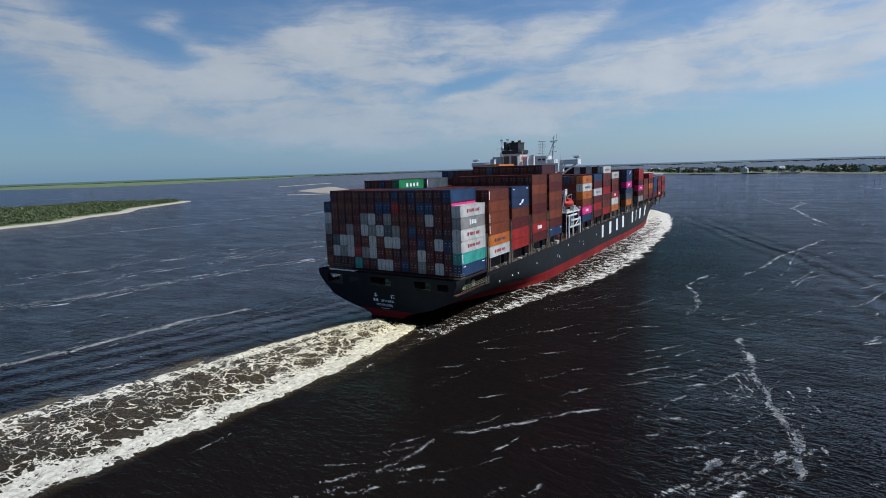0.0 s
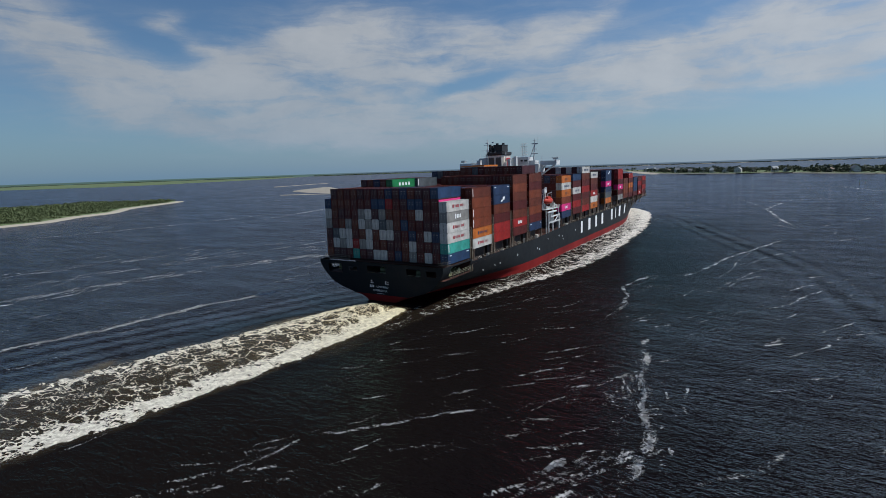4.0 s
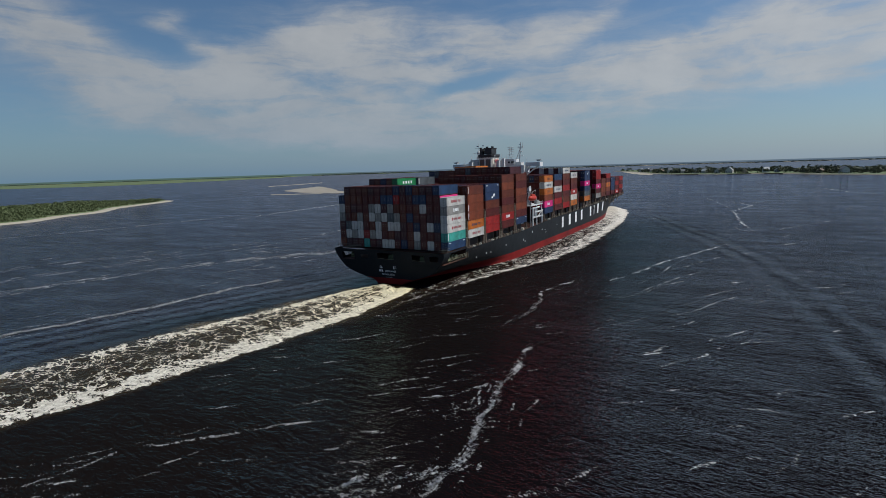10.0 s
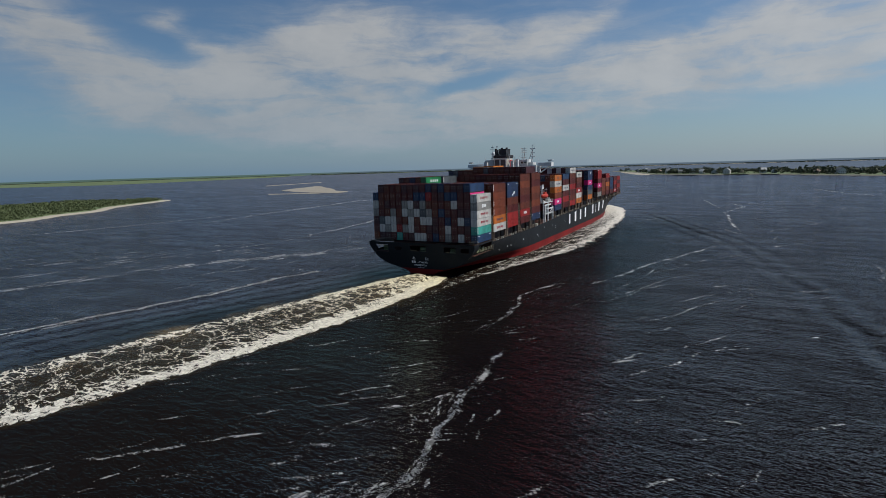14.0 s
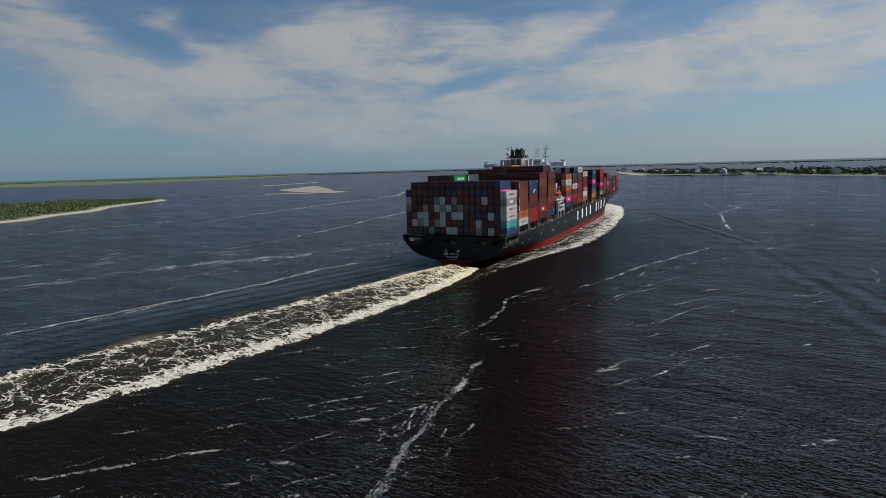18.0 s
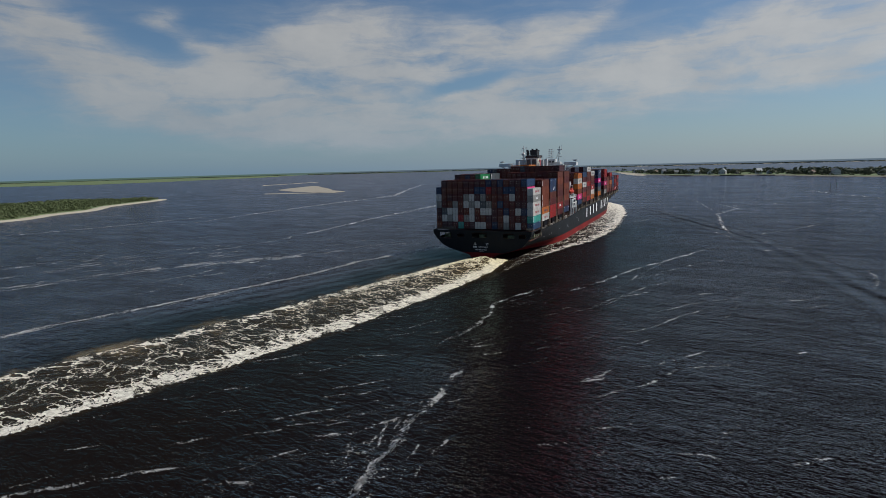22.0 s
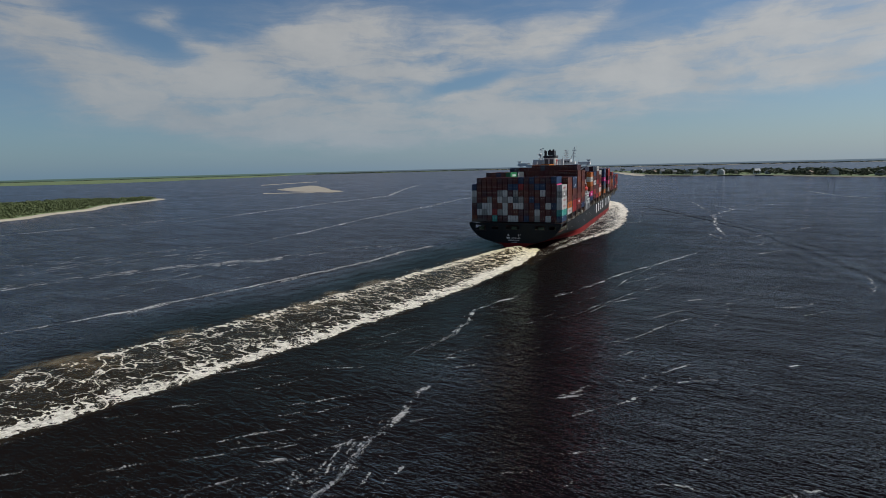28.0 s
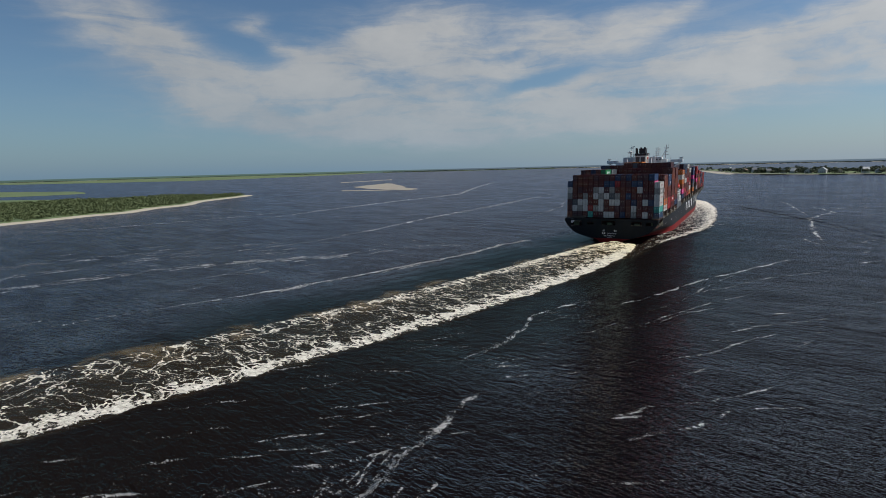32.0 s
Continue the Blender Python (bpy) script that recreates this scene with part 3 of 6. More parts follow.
def build_streaks():
    """Lines of foam adrift on the tide: a long front, with threads that trail from it down the wind."""
    r = Ribbons(5)
    lay = r.lay
    # the tidal front, its fan of foam and its far end
    lay([(76, 22), (78, 12), (80, 3), (81, -5), (83, -13), (84, -20), (86, -24), (86.5, -28), (86, -33), (85, -38), (84, -46)], 1.7, 0.33)
    lay([(80, 3), (81, -5), (83, -13), (84, -20), (86, -24), (86.5, -28), (86, -34), (84, -42)], 1.1, 0.28)
    lay([(67, 23), (66, 30), (66, 38), (67, 44), (65, 53), (62, 62), (63, 73), (67, 88)], 1.3, 0.27)
    lay([(67, 30), (67, 42), (65, 50)], 0.9, 0.25)
    r.band([(86, -27), (81, -33), (77, -38)], 1.4, 14, (3, 6), (0.8, 1.3), (0.28, 0.40))
    r.band([(83, -36), (79, -41), (75, -48)], 1.7, 18, (3, 7), (0.8, 1.4), (0.28, 0.42))
    r.band([(72, -22), (83, -16), (82, -6)], 2.5, 20, (2.5, 6), (0.5, 0.9), (0.18, 0.28))
    r.band([(79, 4), (84, -18), (86, -34)], 2.6, 46, (1.5, 4.5), (0.4, 0.8), (0.18, 0.30))
    # shreds on the brown water inside the front
    for pts, half, amount in (([(45, -46), (48, -43), (53, -38), (57, -33), (64, -26)], 1.0, 0.28), ([(61, -14), (65, -9), (69, -5)], 0.8, 0.26), ([(61, -1), (67, 6), (71, 10)], 0.8, 0.24),
                              ([(70, -15), (75, -10), (80, -1)], 1.0, 0.30), ([(69, -22), (72, -17)], 0.8, 0.25), ([(65, -33), (68, -29), (73, -26)], 1.0, 0.30), ([(61, -19), (68, -13)], 0.7, 0.22)):
        lay(pts, half, amount)
    for pts, half, amount in (([(72, -36), (77, -32)], 0.8, 0.26), ([(56, -45), (62, -39)], 0.8, 0.22), ([(73, -39), (77, -34)], 0.8, 0.24), ([(71, -45), (76, -41)], 0.8, 0.24),
                              ([(37, -64), (40, -59), (47, -54)], 0.9, 0.26), ([(45, -59), (51, -55)], 0.9, 0.25), ([(17, -67), (17, -60)], 0.7, 0.28), ([(65, -14), (71, -8)], 0.7, 0.22),
                              ([(76, -16), (79, -11)], 0.7, 0.24), ([(68, -34), (74, -29)], 0.8, 0.25), ([(70, -11), (72, -8)], 0.6, 0.24), ([(72, -3), (78, 1)], 0.6, 0.22)):
        lay(pts, half, amount)
    # threads on the blue water outside it
    for pts, half, amount in (([(73, 84), (79, 97), (82, 114), (86, 129), (95, 157), (106, 193)], 1.2, 0.29), ([(75, 84), (79, 96)], 0.9, 0.28), ([(86, 72), (91, 90), (102, 119)], 0.9, 0.24),
                              ([(94, 126), (104, 147), (117, 166)], 0.9, 0.24), ([(122, 184), (130, 197), (139, 209)], 0.9, 0.25), ([(83, 79), (87, 98), (89, 121), (93, 150)], 0.8, 0.22)):
        lay(pts, half, amount)
    for pts, half, amount in (([(98, 22), (102, 26)], 0.8, 0.28), ([(101, 73), (107, 83), (111, 89)], 0.9, 0.27), ([(102, 17), (107, 24), (109, 28), (112, 36)], 0.9, 0.29), ([(112, 43), (116, 49)], 0.7, 0.24),
                              ([(113, 37), (121, 44)], 0.7, 0.20), ([(87, 69), (91, 86), (98, 97)], 0.8, 0.24), ([(102, 82), (106, 87)], 0.7, 0.26), ([(109, 97), (114, 103)], 0.7, 0.28),
                              ([(103, 59), (107, 71), (112, 81)], 0.8, 0.27), ([(114, -2), (117, 0)], 0.7, 0.25)):
        lay(pts, half, amount)
    for pts, half, amount in (([(116, 5), (119, 7), (121, 7)], 0.7, 0.25), ([(128, 9), (131, 12), (134, 14)], 0.9, 0.29), ([(137, 21), (140, 23)], 0.7, 0.26), ([(98, -2), (104, 2)], 0.8, 0.20),
                              ([(107, -1), (108, 2)], 0.8, 0.22), ([(130, 54), (133, 57)], 0.6, 0.24), ([(111, -16), (117, -10), (119, -8)], 0.9, 0.25), ([(160, 120), (190, 150)], 1.0, 0.24)):
        lay(pts, half, amount)
    # the S-shaped line and the thin lines farther out
    for pts, half, amount in (([(75, 469), (83, 460), (104, 402), (94, 351), (97, 325), (104, 266), (111, 227)], 2.0, 0.30), ([(98, 250), (111, 225)], 1.4, 0.30), ([(90, 420), (140, 470)], 1.6, 0.26),
                              ([(151, 677), (166, 674), (183, 597), (213, 539)], 2.4, 0.31), ([(213, 539), (260, 500), (330, 470)], 2.2, 0.29), ([(120, 240), (150, 300)], 1.4, 0.24), ([(60, 498), (71, 462), (93, 364)], 1.8, 0.24)):
        lay(pts, half, amount)
    # port side: breaking crests and long lines towards the bar
    r.band([(-52, 102), (-60, 91), (-68, 80), (-78, 68), (-84, 53)], 2.2, 110, (2, 7), (0.9, 1.7), (0.32, 0.48))
    r.band([(-84, 53), (-98, 0), (-103, -25), (-112, -44)], 3.2, 90, (5, 16), (0.7, 1.4), (0.22, 0.35))
    r.band([(-76, 55), (-60, 92), (-30, 150)], 4.0, 40, (5, 16), (0.7, 1.3), (0.18, 0.28))
    r.band([(-130, -20), (-118, 40), (-96, 90)], 4.0, 50, (6, 18), (0.8, 1.5), (0.18, 0.28))
    r.band([(-162, -27), (-153, 20), (-122, 99)], 3.0, 50, (6, 20), (0.9, 1.7), (0.20, 0.30))
    for pts, half, amount in (([(-192, 555), (-166, 424), (-147, 326), (-132, 247), (-113, 173), (-104, 118)], 2.6, 0.32), ([(-176, 480), (-150, 370), (-134, 280)], 1.6, 0.28), ([(-105, 152), (-105, 107), (-112, 69)], 1.8, 0.25),
                              ([(-560, 980), (-430, 725), (-335, 560), (-312, 517), (-304, 408), (-275, 263), (-248, 165)], 4.2, 0.32), ([(-420, 705), (-325, 540), (-306, 440)], 5.0, 0.34),
                              ([(-323, 27), (-305, 85), (-296, 138), (-292, 240)], 2.4, 0.27), ([(-60, 260), (-90, 380), (-130, 470)], 1.8, 0.24)):
        lay(pts, half, amount)
    r.scatter(28, 100, -78, 75, 190, (4, 18), 48, (0.5, 1.1), (0.10, 0.23))
    r.scatter(100, 215, -30, 170, 90, (4, 18), 48, (0.5, 1.1), (0.09, 0.21))
    r.scatter(-190, 230, 60, 420, 100, (10, 40), 66, (0.8, 1.6), (0.10, 0.22))
    r.scatter(-190, -30, -80, 110, 120, (8, 30), 72, (0.7, 1.5), (0.12, 0.24))
    r.skin(FOAM.data, material("torn_foam", torn))
    tagged(FOAM, "thin broken lines of white foam adrift on the tide", "foam", kind="stuff")
    # the crest of the bow wave on the port side, breaking as it spreads
    c = Ribbons(6)
    crest = [(-20, 70), (-28, 35), (-35, 8), (-44, -25), (-49, -62), (-60, -102), (-72, -140), (-92, -185)]
    c.lay(crest[2:6], 2.2, 0.48, 0.02)
    c.lay(crest, 1.6, 0.38, 0.02)
    c.band(crest[1:7], 1.3, 80, (3, 10), (0.6, 1.1), (0.24, 0.38))
    me = bpy.data.meshes.new("wave_crest_foam")
    c.skin(me, MATS["torn_foam"])
    tagged(rides(join("wave_crest_foam", me)), "thin white foam along a spreading wave crest", "foam", kind="stuff")


build_streaks()
build_wake()
build_side_foam()


# ------------------------------------------------------------ land
def sand_material():
    def build(k):
        p = k.add("ShaderNodeTexCoord").outputs["Object"]
        a, b = k.noise(p, 0.05, 4), k.noise(p, 0.6, 5, 0.65)
        return bsdf(k, k.mix(k.math("ADD", k.math("MULTIPLY", a, 0.6), k.math("MULTIPLY", b, 0.4)), (0.27, 0.24, 0.18), (0.45, 0.41, 0.33)), 0.9, 0, b, 0.4, 0.2)
    return material("pale_sand", build)


def marsh_material():
    def build(k):
        p = k.add("ShaderNodeTexCoord").outputs["Object"]
        a = k.noise(k.mapping(p, scale=(1, 0.35, 1)), 0.012, 5, 0.65)
        b = k.noise(p, 0.15, 5, 0.65)
        c = k.ramp(a, [(0.3, (0.075, 0.11, 0.055)), (0.45, (0.105, 0.155, 0.060)), (0.6, (0.14, 0.18, 0.075)), (0.75, (0.085, 0.115, 0.06))])
        return bsdf(k, k.mix(k.math("MULTIPLY", b, 0.5), c, (0.05, 0.07, 0.03)), 0.95, 0, b, 0.8, 1.0)
    return material("marsh_grass", build)


def leaf_material(name="leaves", dark=(0.018, 0.030, 0.011), light=(0.056, 0.080, 0.024)):
    def build(k):
        isl = k.add("ShaderNodeNewGeometry").outputs["Random Per Island"]
        p = k.add("ShaderNodeTexCoord").outputs["Object"]
        n = k.noise(p, 0.04, 4)
        f = k.math("ADD", k.math("MULTIPLY", isl, 0.55), k.math("MULTIPLY", n, 0.45))
        return bsdf(k, k.mix(f, dark, light), 0.8)
    return material(name, build)


def outline(points, jitter=3.0, step=12.0, seed=1):
    """A closed shore through the points, made uneven."""
    rnd = random.Random(seed)
    out = []
    for (x0, y0), (x1, y1) in zip(points, points[1:] + points[:1]):
        n = max(1, int(math.hypot(x1 - x0, y1 - y0) / step))
        for i in range(n):
            u = i / n
            j = jitter * (noise.noise((x0 + (x1 - x0) * u) * Vector((0.013, 0, 0)) + Vector((0, (y0 + (y1 - y0) * u) * 0.013, seed))) * 2 + rnd.uniform(-0.25, 0.25))
            out.append((x0 + (x1 - x0) * u + j, y0 + (y1 - y0) * u + j * 0.6))
    return out


def inside(pt, poly):
    x, y, c = pt[0], pt[1], False
    for (x0, y0), (x1, y1) in zip(poly, poly[1:] + poly[:1]):
        if (y0 > y) != (y1 > y) and x < (x1 - x0) * (y - y0) / (y1 - y0) + x0:
            c = not c
    return c


def shrink(poly, d):
    cx, cy = sum(p[0] for p in poly) / len(poly), sum(p[1] for p in poly) / len(poly)
    area = sum(a[0] * b[1] - b[0] * a[1] for a, b in zip(poly, poly[1:] + poly[:1]))
    sgn = 1 if area > 0 else -1
    out = []
    for i, (x, y) in enumerate(poly):
        (xa, ya), (xb, yb) = poly[i - 3], poly[(i + 3) % len(poly)]
        tx, ty = xb - xa, yb - ya
        l = math.hypot(tx, ty) or 1
        out.append((x - sgn * ty / l * d, y + sgn * tx / l * d))
    return out


def land(name, poly, top, rim, mat, label, category, edge=6.0):
    """A low bank: a rim that slopes under the water and a flat top."""
    bm = bmesh.new()
    inner = shrink(poly, edge)
    vs = loft(bm, [[(x, y, -0.6) for x, y in poly], [(x, y, rim) for x, y in shrink(poly, edge * 0.4)], [(x, y, top) for x, y in inner]], closed=True)
    bm.faces.new(vs[-1])
    ob = part(name, bm, mat, None)
    return tagged(ob, label, category, kind="structure")


def tuft(verts, faces, x, y, z, r, h, n, rnd, leaf=0.9):
    """A bush or a crown: leafy clumps, loose and uneven, round a point."""
    for _ in range(n):
        a, e = rnd.uniform(0, 6.283), rnd.uniform(-0.15, 1)
        rr = r * (0.55 + 0.45 * rnd.random()) * math.sqrt(max(0.05, 1 - max(e, 0) ** 2))
        cx, cy, cz = x + rr * math.cos(a), y + rr * math.sin(a), z + h * (0.12 + 0.88 * max(e, 0)) * rnd.uniform(0.75, 1.08)
        s = leaf * rnd.uniform(0.6, 1.35)
        u = Vector((rnd.gauss(0, 1), rnd.gauss(0, 1), rnd.gauss(0, 0.5))).normalized() * s
        w = Vector((rnd.gauss(0, 1), rnd.gauss(0, 1), rnd.gauss(0, 1))).normalized() * s * 0.8
        i = len(verts)
        c = Vector((cx, cy, cz))
        verts.extend((c + u, c + w, c - u * 0.9, c - w))
        faces.append((i, i + 1, i + 2, i + 3))


def scrub(name, poly, count, r, h, leaf, n, label, category, seed, mat=None, z=1.0, test=None):
    rnd = random.Random(seed)
    xs, ys = [p[0] for p in poly], [p[1] for p in poly]
    verts, faces, made = [], [], 0
    for _ in range(count * 12):
        if made >= count:
            break
        x, y = rnd.uniform(min(xs), max(xs)), rnd.uniform(min(ys), max(ys))
        if not inside((x, y), poly) or (test and not test(x, y)):
            continue
        made += 1
        g = 0.7 + 0.7 * noise.noise(Vector((x * 0.02, y * 0.02, seed))) + rnd.uniform(-0.2, 0.3)
        tuft(verts, faces, x, y, z, r * max(0.5, g), h * max(0.35, g), n, rnd, leaf)
    return tagged(join(name, mesh_of(name, verts, faces, mat or leaf_material())), label, category, kind="stuff")


ISLAND = [(-395, -60), (-425, 40), (-455, 110), (-500, 180), (-570, 265), (-625, 345), (-652, 372), (-690, 378), (-760, 345), (-800, 250), (-830, 120), (-860, -60), (-840, -260), (-480, -260)]


def build_island():
    shore = outline(ISLAND, 5.0, 9.0, 3)
    land("island_beach", shore, 1.1, 0.5, sand_material(), "pale sand beach round a low wooded island", "beach", 8.0)
    green = shrink(outline(ISLAND, 5.0, 9.0, 3), 11.0)
    land("island_ground", [(x, y) for x, y in green], 1.7, 1.3, marsh_material(), "low grassy ground of a wooded island", "island", 4.0)
    scrub("island_scrub", shrink(green, 3.0), 7500, 4.4, 4.2, 0.9, 22, "dense green shrubs and low trees on a sandy island", "shrubs", 11, leaf_material("island_leaves", (0.040, 0.056, 0.018), (0.088, 0.112, 0.040)), z=1.2)


build_island()


# ------------------------------------------------------------ the ship
def hull_z(y):
    return lerp([(-2, 11.2), (12.5, 11.2), (13, 10.4), (66, 10.4), (92, 11.6), (200, 12.4), (278, 13.8), (288, 15.8), (328, 17.4)], y)


def hull_half(y, z):
    """Half the hull's breadth at a station and height."""
    stern = lerp([(-1.5, 3.0), (-0.5, 4.4), (0.8, 5.6), (1.4, 6.9), (2.0, 9.8), (3.7, 15.6), (5, 17.8), (7.2, 19.6), (8.5, 20.7), (10, 21.45), (20, 21.45)], z)
    u = min(1, max(0, (y + 2) / 60))
    s = u * u * (3 - 2 * u)
    aft = stern + (21.45 - stern) * s
    deck = lerp([(268, 21.45), (282, 20.2), (294, 17.0), (306, 12.0), (316, 6.8), (323, 2.8), (327, 0.6), (328, 0.15)], y)
    line = lerp([(175, 21.45), (205, 20.6), (225, 18.6), (245, 15.2), (265, 10.6), (285, 5.6), (302, 1.8), (312, 0.15), (328, 0.1)], y)
    v = min(1, max(0, z / 14.5))
    return min(aft, line + (deck - line) * v ** 1.5)


def red_top(y):
    return lerp([(-2, 1.9), (8, 2.5), (20, 3.1), (45, 3.1), (110, 2.9), (220, 2.7), (328, 3.0)], y)


STATIONS = [-2, -1, 0.8, 4, 8, 12.2, 13.2, 16, 20, 25, 30, 36, 43, 51, 60, 80, 100, 125, 150, 170, 185, 195, 205, 215, 225, 235, 245, 254, 262, 270, 277, 283, 289, 295, 301, 306, 311, 316, 320, 323.5, 326, 328]
MOORING = [(-18.4, -13.3, 7.5, 10.2), (-10.6, -7.6, 8.4, 9.6), (-3.8, 2.6, 8.2, 10.3), (9.7, 14.3, 8.2, 10.2), (16.2, 19.2, 8.4, 10.0)]      # openings in the transom


def hull_point(y, z, out=0.0):
    rake = max(0, y - 296) / 32
    return (hull_half(y, z) + out, y - rake * (1 - min(1, z / 15.0)) * 14 - (0.12 * (z - 0.5) if y < -1.5 else 0), z)


def build_hull():
    black = paint("hull_black", (0.0075, 0.010, 0.013), 0.66, 0.4, 0.05, 0.05)
    red = paint("boot_red", (0.19, 0.007, 0.006), 0.66, 0.4, 0.05, 0.05)
    low = lambda y: [-1.5 + (red_top(y) + 1.5) * i / 8 for i in range(9)]
    high = lambda y: [red_top(y) + (7.4 - red_top(y)) * i / 4 for i in range(4)] + [7.4, 8.0, 9.4, 10.7 if y < 13 else 10.1, max(hull_z(y), 10.3)]
    for name, f, mat, label in (("boot_topping", low, red, "red antifouling band at the waterline"), ("hull", high, black, "black painted steel hull, weathered and streaked")):
        bm = bmesh.new()
        rows = [[hull_point(y, z) for z in f(y)] for y in STATIONS]
        sides = []
        for sgn in (1, -1):
            vs = [[bm.verts.new((sgn * x, y, z)) for x, y, z in r] for r in rows]
            sides.append(vs)
            for i in range(len(vs) - 1):
                for j in range(len(rows[0]) - 1):
                    if name == "hull" and 2 <= i < 5 and j in (5, 6):
                        continue        # the mooring deck's side ports
                    bm.faces.new((vs[i][j], vs[i][j + 1], vs[i + 1][j + 1], vs[i + 1][j]))
        a, b = sides[0][0], sides[1][0]
        for j in range(len(rows[0]) - 1):
            if name == "hull" and j >= 4:
                continue
            bm.faces.new((a[j], a[j + 1], b[j + 1], b[j]))
        if name == "hull":      # the transom's upper band, with its openings
            zs = sorted({7.4, 11.2} | {v for m in MOORING for v in m[2:]})
            xs = sorted({-21.0, 21.0} | {v for m in MOORING for v in m[:2]})
            yy = lambda z: -2 - 0.12 * (z - 0.5)
            for z0, z1 in zip(zs, zs[1:]):
                edge = [(-hull_half(-2, z0), -hull_half(-2, z1)), (hull_half(-2, z0), hull_half(-2, z1))]
                cols = [edge[0]] + [(x, x) for x in xs if abs(x) < 20.5] + [edge[1]]
                for (a0, a1), (b0, b1) in zip(cols, cols[1:]):
                    cx, cz = (a0 + b0) / 2, (z0 + z1) / 2
                    if any(m[0] < cx < m[1] and m[2] < cz < m[3] for m in MOORING):
                        continue
                    bm.faces.new([bm.verts.new(v) for v in ((a0, yy(z0), z0), (b0, yy(z0), z0), (b1, yy(z1), z1), (a1, yy(z1), z1))])
        bmesh.ops.remove_doubles(bm, verts=bm.verts, dist=0.012)
        for e in bm.edges:
            e.smooth = len(e.link_faces) == 2 and e.calc_face_angle(0.0) < 0.5
        part(name, bm, mat, SHIP, label, True)
    # decks
    deck = paint("deck_paint", (0.10, 0.045, 0.035), 0.7, 0.3, 0.1, 0.2)
    bm = bmesh.new()
    loft(bm, [[(s * (hull_half(y, hull_z(y)) - 0.12), y, hull_z(y) - (0.9 if y > 12.5 else 0.15)) for s in (-1, 1)] for y in STATIONS[1:]])
    part("deck", bm, deck, SHIP, "dull red-brown steel deck")
    bm = bmesh.new()
    box(bm, -20.6, 20.6, -1.9, 12.6, 7.2, 7.4)
    box(bm, -20.6, 20.6, 12.6, 12.9, 7.2, 10.4)
    part("mooring_deck", bm, deck, SHIP, "shaded mooring deck inside the stern")
    grey = plain("winch_green", (0.20, 0.22, 0.12), 0.6)
    for x, y in ((18.6, 3.2), (18.4, 8.4), (-17, 2.0), (-1, 1.6), (11.6, 1.2)):
        bm = bmesh.new()
        box(bm, x - 1.3, x + 1.3, y - 0.7, y + 0.7, 7.4, 7.7)
        rod(bm, (x - 1.1, y, 8.4), (x + 1.1, y, 8.4), 0.55, 10)
        for dx in (-1.1, 0, 1.1):
            rod(bm, (x + dx - 0.06, y, 8.4), (x + dx + 0.06, y, 8.4), 0.85, 12)
        part("mooring_winch", bm, grey, SHIP, "olive-green mooring winch")
    rail = plain("rail_paint", (0.17, 0.165, 0.11), 0.5)
    bm = bmesh.new()
    for z in (8.4, 8.8, 9.2):
        rod(bm, (21.25, 0.9, z), (21.4, 12.0, z), 0.05, 5)
    for i in range(9):
        rod(bm, (21.3, 0.9 + 1.38 * i, 7.6), (21.3, 0.9 + 1.38 * i, 9.2), 0.05, 5)
    part("railing", bm, rail, SHIP, "dull yellow-grey railing of the mooring deck")
    for x0, x1, z0, z1 in MOORING[2:4]:
        for xa, xb in ((x0 + 0.1, x0 + 2.6), (x1 - 2.6, x1 - 0.1)):
            bm = bmesh.new()
            rod(bm, (xa, -2.95, z0 + 0.25), (xb, -2.95, z0 + 0.25), 0.06, 5)
            part("rail_bar", bm, rail, SHIP)
    bm = bmesh.new()
    for x in (-17.4, -16.4, -15.4, -14.4):
        rod(bm, (x, -2.9, 9.0), (x + 0.2, -2.9, 10.1), 0.06, 5)
    rod(bm, (-17.8, -2.9, 9.9), (-14.0, -2.9, 10.1), 0.06, 5)
    part("railing", bm, rail, SHIP)


build_hull()


